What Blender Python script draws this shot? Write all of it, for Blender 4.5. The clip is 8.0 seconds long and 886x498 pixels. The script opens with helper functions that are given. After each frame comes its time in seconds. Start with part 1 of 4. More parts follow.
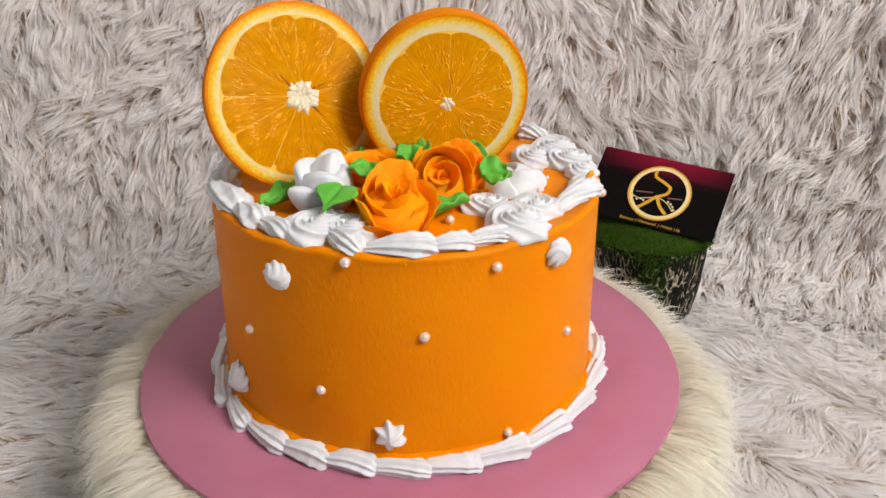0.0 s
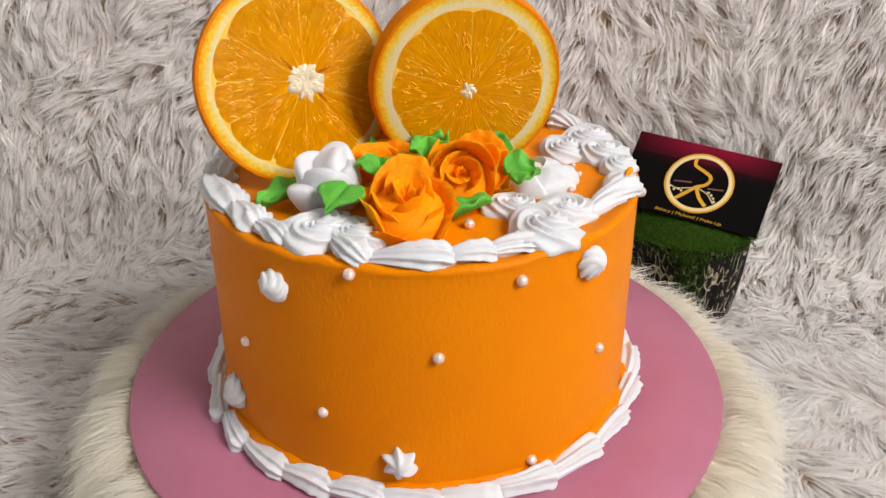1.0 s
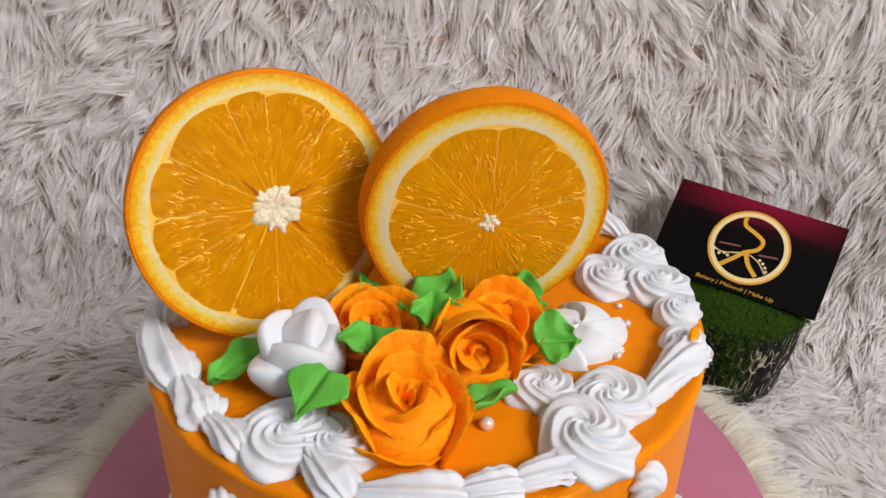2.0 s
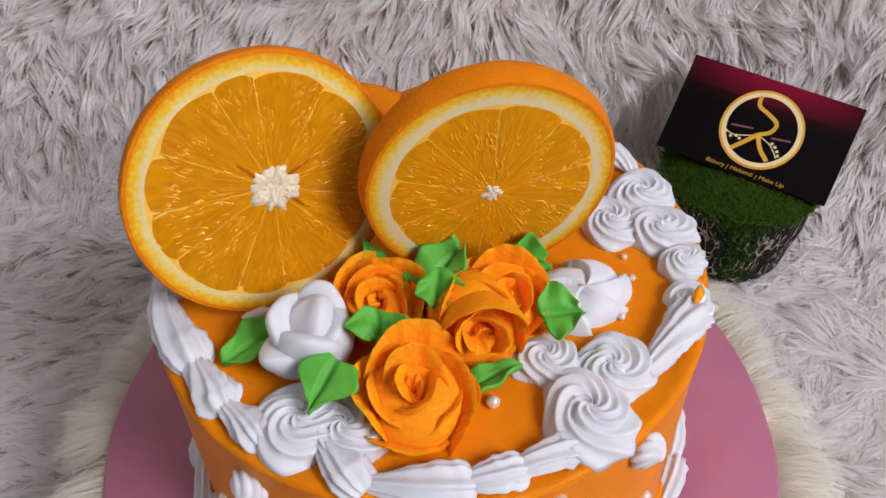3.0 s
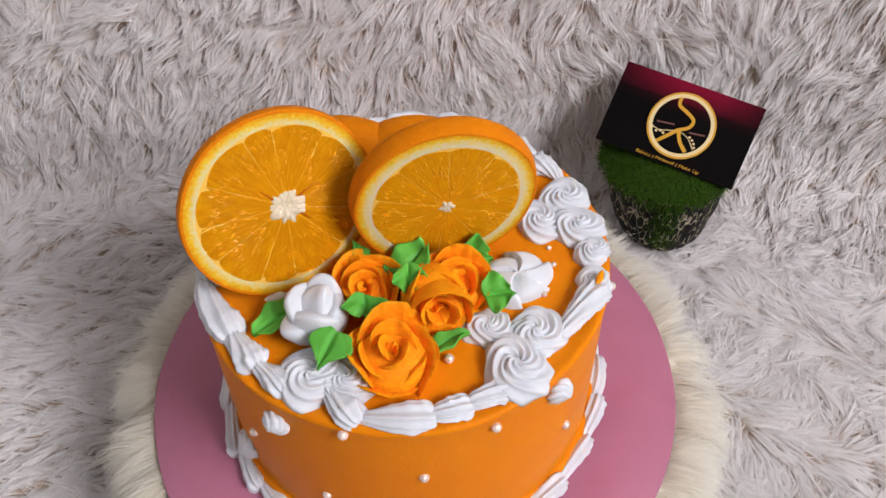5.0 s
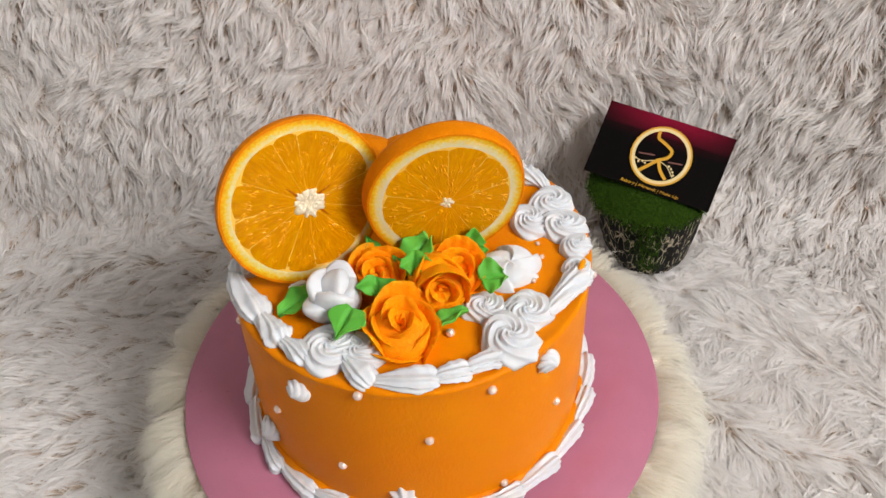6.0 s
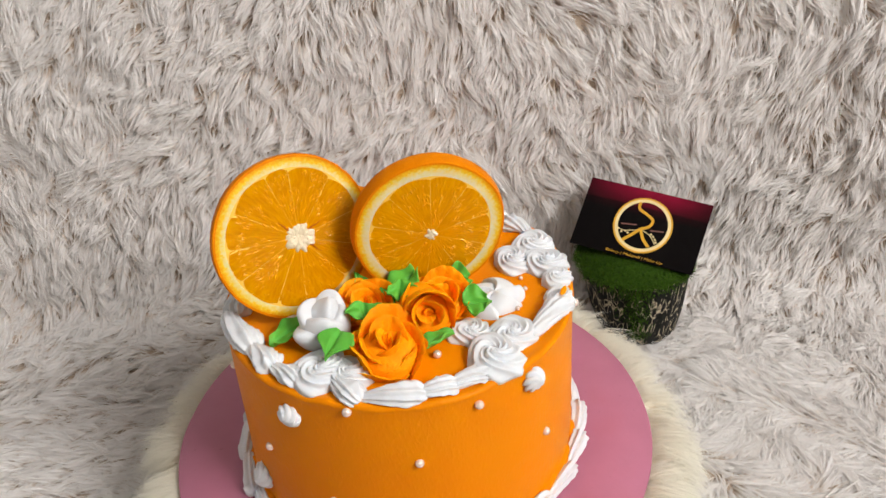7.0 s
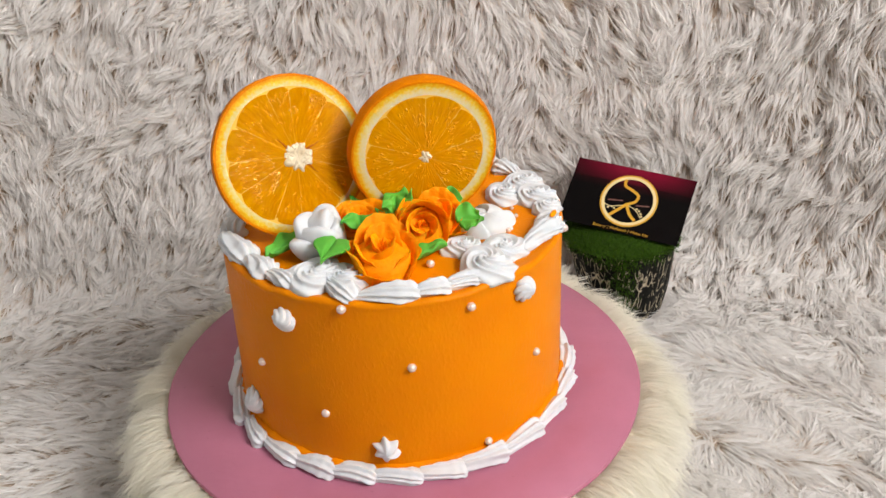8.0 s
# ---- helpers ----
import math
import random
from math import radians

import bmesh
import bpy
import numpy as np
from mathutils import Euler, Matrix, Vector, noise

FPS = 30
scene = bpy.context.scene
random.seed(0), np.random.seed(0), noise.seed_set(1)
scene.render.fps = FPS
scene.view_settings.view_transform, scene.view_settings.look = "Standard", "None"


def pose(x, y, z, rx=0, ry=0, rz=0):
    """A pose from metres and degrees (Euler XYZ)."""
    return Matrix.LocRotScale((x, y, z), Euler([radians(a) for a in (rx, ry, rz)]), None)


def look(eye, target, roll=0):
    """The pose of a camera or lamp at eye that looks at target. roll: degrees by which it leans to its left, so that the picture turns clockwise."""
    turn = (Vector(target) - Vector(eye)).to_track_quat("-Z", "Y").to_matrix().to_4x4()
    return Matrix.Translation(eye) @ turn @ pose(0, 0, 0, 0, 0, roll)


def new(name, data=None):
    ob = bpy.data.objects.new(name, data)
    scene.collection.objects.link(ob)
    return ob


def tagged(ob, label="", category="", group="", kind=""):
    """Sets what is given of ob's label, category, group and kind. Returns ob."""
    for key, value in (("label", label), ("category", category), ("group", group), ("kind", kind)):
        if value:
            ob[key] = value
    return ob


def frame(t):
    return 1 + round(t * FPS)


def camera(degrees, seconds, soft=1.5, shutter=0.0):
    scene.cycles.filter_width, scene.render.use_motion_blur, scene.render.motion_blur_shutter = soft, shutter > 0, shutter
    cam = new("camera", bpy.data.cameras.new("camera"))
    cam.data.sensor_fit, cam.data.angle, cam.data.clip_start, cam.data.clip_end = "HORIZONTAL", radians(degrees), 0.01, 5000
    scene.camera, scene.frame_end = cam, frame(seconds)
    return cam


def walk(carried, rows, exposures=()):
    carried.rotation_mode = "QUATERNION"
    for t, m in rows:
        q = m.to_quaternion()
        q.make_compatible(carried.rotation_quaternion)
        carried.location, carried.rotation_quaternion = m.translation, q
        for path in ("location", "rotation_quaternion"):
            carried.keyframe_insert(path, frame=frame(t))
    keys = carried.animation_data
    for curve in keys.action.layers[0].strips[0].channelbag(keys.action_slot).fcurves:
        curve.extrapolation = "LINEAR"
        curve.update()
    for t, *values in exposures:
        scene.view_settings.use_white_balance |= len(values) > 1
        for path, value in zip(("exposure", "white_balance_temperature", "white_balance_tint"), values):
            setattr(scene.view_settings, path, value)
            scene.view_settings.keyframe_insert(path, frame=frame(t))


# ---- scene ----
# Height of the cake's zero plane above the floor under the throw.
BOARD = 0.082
EXPOSURES = [(0.0, 0.0, 6500, 10), (1.5, -0.05, 6400, 10), (3.0, -0.29, 5970, 17), (4.5, -0.21, 5970, 17), (6.0, -0.04, 6400, 9), (8.0, 0.05, 6500, 8)]
cam = camera(54.63, 8.0)
# seconds, eye x y z above the cake board, yaw, pitch, lean
ROWS = [
    (0.0, 0.0164, -0.3603, 0.2284, 0.00, -26.18, 0.19),
    (0.5, 0.0178, -0.3446, 0.2204, 1.13, -27.40, 0.01),
    (1.0, 0.0183, -0.3199, 0.2226, 1.79, -28.09, 0.03),
    (1.5, 0.0160, -0.2690, 0.2302, 2.53, -30.64, 0.08),
    (1.7, 0.0131, -0.2451, 0.2382, 1.87, -30.87, 1.49),
    (2.8, 0.0109, -0.1896, 0.2796, 1.78, -43.61, 0.30),
    (3.0, 0.0124, -0.1857, 0.2872, 2.71, -46.13, -1.00),
    (3.5, 0.0158, -0.1838, 0.3041, 2.64, -49.84, -0.87),
    (4.0, 0.0141, -0.1907, 0.3273, 2.74, -51.51, -1.51),
    (4.5, 0.0175, -0.2073, 0.3500, 1.35, -51.02, -0.74),
    (6.0, 0.0245, -0.2945, 0.3748, 1.78, -44.17, -1.87),
    (6.5, 0.0265, -0.3215, 0.3631, 1.74, -39.58, -3.12),
    (7.0, 0.0329, -0.3448, 0.3396, 1.64, -33.59, -3.65),
    (7.5, 0.0326, -0.3716, 0.3055, 2.37, -31.07, -3.95),
    (8.0, 0.0259, -0.3917, 0.2829, 0.15, -28.70, -2.12),
]
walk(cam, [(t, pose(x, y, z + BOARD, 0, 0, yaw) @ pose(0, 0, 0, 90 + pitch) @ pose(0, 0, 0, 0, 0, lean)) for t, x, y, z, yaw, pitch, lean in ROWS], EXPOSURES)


# ---- light ----
world = bpy.data.worlds.new("sky")
scene.world = world
world.use_nodes = True
wn = world.node_tree
sky = wn.nodes.new("ShaderNodeTexSky")
sky.sky_type, sky.sun_disc = "NISHITA", False
sky.sun_elevation, sky.sun_rotation = radians(50), radians(90)
wn.links.new(sky.outputs[0], wn.nodes["Background"].inputs[0])
wn.nodes["Background"].inputs[1].default_value = 0.1


def window_lamp(name, m, wide, high, watts, colour):
    lamp = bpy.data.lights.new(name, "AREA")
    lamp.shape, lamp.size, lamp.size_y, lamp.energy, lamp.color = "RECTANGLE", wide, high, watts, colour
    ob = new(name, lamp)
    ob.matrix_world = m
    return ob


WIN_Y, WIN_Z, WIN_W, WIN_H, EAST = -1.15, 1.82, 1.0, 1.1, 1.60
window_lamp("window_daylight", look((EAST + 0.02, WIN_Y, WIN_Z), (0.0, 0.0, 0.2)), WIN_W * 0.95, WIN_H * 0.95, 77.0, (1.0, 0.975, 0.96))
# weak fill for the cake's left edge; its west window is unseen and added
WEST, WEST_Y, WEST_Z, WEST_W, WEST_H = -1.6, -0.22, 1.00, 0.7, 0.9
window_lamp("window_daylight", look((WEST - 0.02, WEST_Y, WEST_Z), (0.0, 0.0, 0.15)), WEST_W * 0.95, WEST_H * 0.95, 2.3, (1.0, 0.96, 0.95))

# ---- materials ----


class Nodes:
    """A thin wrapper round a material's node tree."""

    def __init__(self, name):
        self.mat = bpy.data.materials.new(name)
        self.mat.use_nodes = True
        self.t = self.mat.node_tree
        self.bsdf = self.t.nodes["Principled BSDF"]

    def add(self, kind, **inputs):
        n = self.t.nodes.new(kind)
        for k, v in inputs.items():
            self.put(n.inputs[k.replace("_", " ")], v)
        return n

    def put(self, socket, v):
        if isinstance(v, bpy.types.NodeSocket):
            self.t.links.new(v, socket)
        else:
            socket.default_value = v

    def math(self, op, a, b=0.0):
        n = self.t.nodes.new("ShaderNodeMath")
        n.operation = op
        self.put(n.inputs[0], a)
        self.put(n.inputs[1], b)
        return n.outputs[0]

    def coords(self, which="Object"):
        return self.t.nodes.new("ShaderNodeTexCoord").outputs[which]

    def scaled(self, vec, s):
        n = self.t.nodes.new("ShaderNodeMapping")
        self.put(n.inputs["Vector"], vec)
        n.inputs["Scale"].default_value = s if hasattr(s, "__len__") else (s, s, s)
        return n.outputs[0]

    def noise(self, vec, scale, detail=3.0, rough=0.55):
        n = self.t.nodes.new("ShaderNodeTexNoise")
        self.put(n.inputs["Vector"], vec)
        n.inputs["Scale"].default_value, n.inputs["Detail"].default_value, n.inputs["Roughness"].default_value = scale, detail, rough
        return n.outputs[0]

    def ramp(self, fac, stops):
        n = self.t.nodes.new("ShaderNodeValToRGB")
        self.put(n.inputs[0], fac)
        e = n.color_ramp.elements
        while len(e) < len(stops):
            e.new(0.5)
        for el, (p, c) in zip(e, stops):
            el.position, el.color = p, (*c, 1) if len(c) == 3 else c
        return n.outputs[0]

    def mix(self, fac, a, b, mode="MIX"):
        n = self.t.nodes.new("ShaderNodeMix")
        n.data_type, n.blend_type = "RGBA", mode
        self.put(n.inputs[0], fac)
        self.put(n.inputs[6], (*a, 1) if isinstance(a, tuple) else a)
        self.put(n.inputs[7], (*b, 1) if isinstance(b, tuple) else b)
        return n.outputs[2]

    def bump(self, height, strength, distance):
        n = self.t.nodes.new("ShaderNodeBump")
        n.inputs["Strength"].default_value, n.inputs["Distance"].default_value = strength, distance
        self.put(n.inputs["Height"], height)
        self.put(self.bsdf.inputs["Normal"], n.outputs[0])
        return n.outputs[0]

    def set(self, **kw):
        for k, v in kw.items():
            name = k.replace("_", " ")
            if isinstance(v, tuple) and len(v) == 3 and "Color" in name:
                v = (*v, 1)
            self.put(self.bsdf.inputs[name], v)
        return self


def cream_material(name, dark, light, rough=0.5, sss=0.15, grain=900.0, depth=0.00012, coat=0.0, spec=0.3):
    """Whipped cream or buttercream: smooth, faintly porous, a little light goes through."""
    m = Nodes(name)
    co = m.coords()
    big, fine = m.noise(co, 60, 2), m.noise(co, grain, 3)
    m.set(Base_Color=m.mix(big, dark, light), Roughness=rough, Subsurface_Weight=sss, Subsurface_Scale=0.0025, Coat_Weight=coat, Coat_Roughness=0.25, Specular_IOR_Level=spec)
    m.bsdf.inputs["Subsurface Radius"].default_value = (1.0, 0.45, 0.15) if dark[2] < 0.1 else (1.0, 0.85, 0.75)
    m.bump(fine, 0.7, depth)
    return m.mat


def frosting_material():
    """Smoothed orange frosting: faint scraper bands, small pits, soft sheen."""
    m = Nodes("orange_frosting")
    co = m.coords()
    bands = m.noise(m.scaled(co, (6, 6, 30)), 3.0, 2)
    pits = m.math("MULTIPLY", m.ramp(m.noise(m.scaled(co, (1, 1, 0.5)), 620, 2, 0.5), [(0.46, (0, 0, 0)), (0.70, (1, 1, 1))]), m.ramp(m.noise(co, 40, 2), [(0.38, (0.45, 0.45, 0.45)), (0.62, (1, 1, 1))]))
    blotch = m.noise(co, 22, 3)
    col = m.mix(blotch, (0.72, 0.195, 0.0002), (0.79, 0.246, 0.0004))
    m.set(Base_Color=col, Subsurface_Weight=0.08, Subsurface_Scale=0.003)
    h = m.math("ADD", m.math("MULTIPLY", bands, 0.5), m.math("MULTIPLY", pits, 0.6))
    m.bump(h, 0.42, 0.0004)
    r = m.math("ADD", m.math("MULTIPLY", bands, 0.2), 0.3)
    m.set(Roughness=r, Specular_IOR_Level=0.07)
    return m.mat


def plain_material(name, a, b, scale=40.0, rough=0.6, bump=0.0002, **kw):
    m = Nodes(name)
    co = m.coords()
    n1, n2 = m.noise(co, scale, 4), m.noise(co, scale * 12, 3)
    m.set(Base_Color=m.mix(n1, a, b), Roughness=rough, **kw)
    m.bump(m.math("ADD", n1, m.math("MULTIPLY", n2, 0.5)), 0.3, bump)
    return m.mat


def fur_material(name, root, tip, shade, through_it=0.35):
    """Pile: each strand darkens towards its root and varies a little; light passes through thin strands."""
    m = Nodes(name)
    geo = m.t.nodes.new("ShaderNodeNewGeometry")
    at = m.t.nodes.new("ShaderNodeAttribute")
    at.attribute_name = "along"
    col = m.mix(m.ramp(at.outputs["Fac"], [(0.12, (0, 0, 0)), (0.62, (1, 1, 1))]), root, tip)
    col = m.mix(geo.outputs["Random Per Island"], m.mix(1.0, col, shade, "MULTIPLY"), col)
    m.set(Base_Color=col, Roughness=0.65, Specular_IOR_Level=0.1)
    trans = m.add("ShaderNodeBsdfTranslucent", Color=col)
    mixer = m.t.nodes.new("ShaderNodeMixShader")
    mixer.inputs[0].default_value = through_it
    m.t.links.new(m.bsdf.outputs[0], mixer.inputs[1])
    m.t.links.new(trans.outputs[0], mixer.inputs[2])
    m.t.links.new(mixer.outputs[0], m.t.nodes["Material Output"].inputs[0])
    return m.mat


def flesh_material(name, seed, tones):
    """Cut orange flesh: juice sacs drawn out along the radius, wet and glossy."""
    m = Nodes(name)
    sep = m.add("ShaderNodeSeparateXYZ", Vector=m.coords())
    x, y = sep.outputs[0], sep.outputs[1]
    r = m.math("SQRT", m.math("ADD", m.math("MULTIPLY", x, x), m.math("MULTIPLY", y, y)))
    a = m.math("ARCTAN2", y, x)
    wob = m.noise(m.scaled(m.coords(), 1.0), 160, 2)
    comb = m.add("ShaderNodeCombineXYZ", X=m.math("ADD", m.math("MULTIPLY", a, 19.0), m.math("MULTIPLY", wob, 2.2)), Y=m.math("ADD", m.math("MULTIPLY", r, 170.0), m.math("MULTIPLY", wob, 1.4)), Z=seed)
    vor = m.t.nodes.new("ShaderNodeTexVoronoi")
    vor.feature, vor.inputs["Scale"].default_value = "SMOOTH_F1", 1.0
    vor.inputs["Smoothness"].default_value = 0.35
    m.put(vor.inputs["Vector"], comb.outputs[0])
    d = vor.outputs["Distance"]
    patch = m.noise(m.coords(), 90, 3)
    fleck = m.noise(m.coords(), 520, 2)
    col = m.ramp(m.math("ADD", m.math("MULTIPLY", d, 0.4), m.math("MULTIPLY", patch, 0.2)),
                 list(zip((0.12, 0.30, 0.52), tones)))
    m.set(Base_Color=col, Roughness=0.4, Subsurface_Weight=0.2, Subsurface_Scale=0.003, Coat_Weight=0.18, Coat_Roughness=0.03, Specular_IOR_Level=0.0)
    m.bsdf.inputs["Subsurface Radius"].default_value = (1.0, 0.45, 0.1)
    wet = m.bump(m.math("ADD", m.math("MULTIPLY", d, 1.2), m.math("MULTIPLY", fleck, 0.5)), 0.8, 0.0009)
    m.put(m.bsdf.inputs["Coat Normal"], wet)
    soft = m.t.nodes.new("ShaderNodeBump")
    soft.inputs["Strength"].default_value, soft.inputs["Distance"].default_value = 0.25, 0.0006
    m.put(soft.inputs["Height"], m.math("ADD", d, patch))
    m.put(m.bsdf.inputs["Normal"], soft.outputs[0])
    return m.mat


def pith_material():
    """White pith that yellows towards the skin."""
    m = Nodes("orange_pith")
    sep = m.add("ShaderNodeSeparateXYZ", Vector=m.coords("Generated"))
    dx, dy = m.math("SUBTRACT", sep.outputs[0], 0.5), m.math("SUBTRACT", sep.outputs[1], 0.5)
    r = m.math("MULTIPLY", m.math("SQRT", m.math("ADD", m.math("MULTIPLY", dx, dx), m.math("MULTIPLY", dy, dy))), 2.0)
    n = m.noise(m.coords(), 620, 3)
    rr = m.math("ADD", r, m.math("MULTIPLY", m.math("SUBTRACT", n, 0.5), 0.15))
    col = m.ramp(rr, [(0.84, (0.68, 0.59, 0.38)), (0.895, (0.71, 0.57, 0.24)), (0.945, (0.75, 0.47, 0.02)), (0.99, (0.72, 0.31, 0.002))])
    m.set(Base_Color=col, Roughness=0.5, Subsurface_Weight=0.15, Subsurface_Scale=0.003, Specular_IOR_Level=0.12)
    m.bump(n, 0.4, 0.0003)
    return m.mat


def rind_material():
    m = Nodes("orange_rind")
    co = m.coords()
    vor = m.t.nodes.new("ShaderNodeTexVoronoi")
    vor.inputs["Scale"].default_value = 1300
    m.put(vor.inputs["Vector"], co)
    n = m.noise(co, 90, 3)
    pit = m.ramp(vor.outputs["Distance"], [(0.0, (0.86, 0.80, 0.80)), (0.35, (1, 1, 1))])
    m.set(Base_Color=m.mix(1.0, m.mix(n, (0.66, 0.170, 0.0002), (0.75, 0.224, 0.0005)), pit, "MULTIPLY"), Roughness=0.42, Specular_IOR_Level=0.05)
    m.bump(m.math("ADD", vor.outputs["Distance"], n), 0.6, 0.0003)
    return m.mat


def bark_material():
    """Dark moulded bark with pale raised veins running downwards."""
    m = Nodes("painted_bark")
    co = m.scaled(m.coords(), (1.0, 1.0, 0.11))
    warp = m.add("ShaderNodeVectorMath", Vector=co)
    warp.operation = "ADD"
    nz = m.t.nodes.new("ShaderNodeTexNoise")
    nz.inputs["Scale"].default_value = 90
    m.put(nz.inputs["Vector"], m.coords())
    sc = m.t.nodes.new("ShaderNodeVectorMath")
    sc.operation, sc.inputs["Scale"].default_value = "SCALE", 0.0024
    m.put(sc.inputs[0], nz.outputs["Color"])
    m.put(warp.inputs[1], sc.outputs[0])
    vor = m.t.nodes.new("ShaderNodeTexVoronoi")
    vor.feature, vor.inputs["Scale"].default_value = "DISTANCE_TO_EDGE", 270
    m.put(vor.inputs["Vector"], warp.outputs[0])
    vein = m.ramp(vor.outputs["Distance"], [(0.0, (1, 1, 1)), (0.04, (0.8, 0.8, 0.8)), (0.08, (0, 0, 0))])
    cut = m.ramp(m.noise(m.coords(), 120, 3), [(0.44, (0, 0, 0)), (0.53, (1, 1, 1))])
    fac = m.math("MULTIPLY", vein, cut)
    n = m.noise(m.coords(), 400, 3)
    m.set(Base_Color=m.mix(fac, m.mix(n, (0.004, 0.004, 0.004), (0.016, 0.015, 0.012)), (0.56, 0.47, 0.33)), Roughness=0.65, Specular_IOR_Level=0.12)
    m.bump(m.math("ADD", fac, m.math("MULTIPLY", n, 0.4)), 0.8, 0.0012)
    return m.mat


def card_material():
    """Printed card: dark ground, a red band along the top that fades into it."""
    m = Nodes("printed_card")
    sep = m.add("ShaderNodeSeparateXYZ", Vector=m.coords("Generated"))
    u, v = sep.outputs[0], sep.outputs[1]
    n = m.noise(m.scaled(m.coords(), (30, 260, 1)), 1.0, 3)
    band = m.ramp(m.math("ADD", v, m.math("MULTIPLY", m.math("SUBTRACT", n, 0.5), 0.05)), [(0.62, (0, 0, 0)), (0.735, (0.10, 0.10, 0.10)), (0.76, (0.35, 0.35, 0.35)), (0.95, (1, 1, 1))])
    side = m.ramp(u, [(0.0, (0.22, 0.22, 0.22)), (0.42, (1, 1, 1)), (0.7, (0.9, 0.9, 0.9)), (1.0, (0.2, 0.2, 0.2))])
    fac = m.math("MULTIPLY", band, side)
    m.set(Base_Color=m.mix(fac, (0.004, 0.003, 0.003), (0.21, 0.006, 0.026)), Roughness=0.5, Specular_IOR_Level=0.06)
    return m.mat


def glossy_material(name, a, b, rough, metal=0.0):
    m = Nodes(name)
    n = m.noise(m.coords(), 70, 2)
    m.set(Base_Color=m.mix(n, a, b), Roughness=rough, Metallic=metal)
    return m.mat


FROST = frosting_material()
WHITE = cream_material("white_cream", (0.655, 0.664, 0.686), (0.715, 0.722, 0.740), 0.5, 0.5, 500, 0.00008)
BUTTER = cream_material("orange_buttercream", (0.97, 0.285, 0.0008), (0.985, 0.355, 0.0018), 0.6, 0.6, 520, 0.0008, spec=0.09)
LEAF = cream_material("green_buttercream", (0.090, 0.37, 0.038), (0.135, 0.47, 0.058), 0.5, 0.2, 800, 0.0002, spec=0.2)
PEARL = glossy_material("sugar_pearl", (0.84, 0.67, 0.58), (0.90, 0.75, 0.67), 0.20, 0.40)
def board_material():
    """Pink satin paper: soft blotches, small dark specks and rubbed spots."""
    m = Nodes("pink_board_wrap")
    co = m.coords()
    base = m.mix(m.noise(co, 38, 4), (0.385, 0.126, 0.195), (0.475, 0.166, 0.248))
    speck = m.ramp(m.noise(co, 260, 2), [(0.70, (0, 0, 0)), (0.78, (1, 1, 1))])
    rub = m.math("MULTIPLY", m.ramp(m.noise(co, 16, 3), [(0.56, (0, 0, 0)), (0.72, (1, 1, 1))]), 0.35)
    col = m.mix(m.math("MULTIPLY", speck, 0.5), m.mix(rub, base, (0.40, 0.10, 0.15)), (0.22, 0.05, 0.09))
    m.set(Base_Color=col, Roughness=m.math("ADD", m.math("MULTIPLY", m.noise(co, 60, 3), 0.2), 0.34))
    m.bump(m.math("ADD", m.noise(co, 300, 3), m.noise(co, 40, 2)), 0.3, 0.0003)
    return m.mat


PINK = board_material()
EDGE = plain_material("board_edge", (0.42, 0.11, 0.19), (0.55, 0.2, 0.3), 120, 0.5, 0.0002)
PITH, RIND = pith_material(), rind_material()
MEMBRANE = plain_material("membrane", (0.66, 0.26, 0.004), (0.74, 0.34, 0.012), 300, 0.4, 0.0002, Specular_IOR_Level=0.08)
CRACK = plain_material("flesh_crack", (0.30, 0.065, 0.0005), (0.42, 0.10, 0.001), 300, 0.4, 0.0002, Specular_IOR_Level=0.08)
CORE = cream_material("orange_core", (0.74, 0.60, 0.38), (0.84, 0.74, 0.56), 0.5, 0.2, 900, 0.0006)
JUICE = [glossy_material("orange_juice_sac", (0.66, 0.245, 0.0002), (0.74, 0.30, 0.0005), 0.09), glossy_material("orange_juice_sac_pale", (0.70, 0.275, 0.0002), (0.78, 0.33, 0.0005), 0.09)]
for wet_skin in JUICE:
    wet_skin.node_tree.nodes["Principled BSDF"].inputs["Specular IOR Level"].default_value = 0.9
    wet_skin.node_tree.nodes["Principled BSDF"].inputs["Specular Tint"].default_value = (1.0, 0.86, 0.45, 1.0)
FLESH = [flesh_material("orange_flesh", 3.1, ((0.55, 0.192, 0.00003), (0.60, 0.222, 0.00005), (0.68, 0.28, 0.0001))),
         flesh_material("orange_flesh_pale", 9.7, ((0.63, 0.232, 0.00003), (0.68, 0.260, 0.00005), (0.74, 0.31, 0.0001)))]
# tan root colour: beige undercoat plus painted-in shade between the locks
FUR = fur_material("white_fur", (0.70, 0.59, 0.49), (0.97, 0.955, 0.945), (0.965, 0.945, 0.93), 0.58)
BACKING = plain_material("fur_backing", (0.42, 0.33, 0.25), (0.50, 0.40, 0.31), 90, 0.9, 0.001)
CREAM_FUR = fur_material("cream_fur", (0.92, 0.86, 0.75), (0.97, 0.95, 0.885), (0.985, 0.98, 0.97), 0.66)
CREAM_BASE = plain_material("cream_backing", (0.79, 0.73, 0.61), (0.84, 0.78, 0.66), 90, 0.9, 0.001)
BARK, CARD = bark_material(), card_material()
GOLD = glossy_material("gold_print", (0.62, 0.30, 0.012), (0.78, 0.44, 0.04), 0.35)
PALE_GOLD = glossy_material("pale_gold_print", (0.80, 0.62, 0.28), (0.86, 0.72, 0.40), 0.4)
FAINT = glossy_material("faint_print", (0.16, 0.06, 0.05), (0.22, 0.09, 0.07), 0.4)
MOSS = fur_material("moss", (0.014, 0.030, 0.003), (0.055, 0.120, 0.008), (0.55, 0.6, 0.5), 0.2)
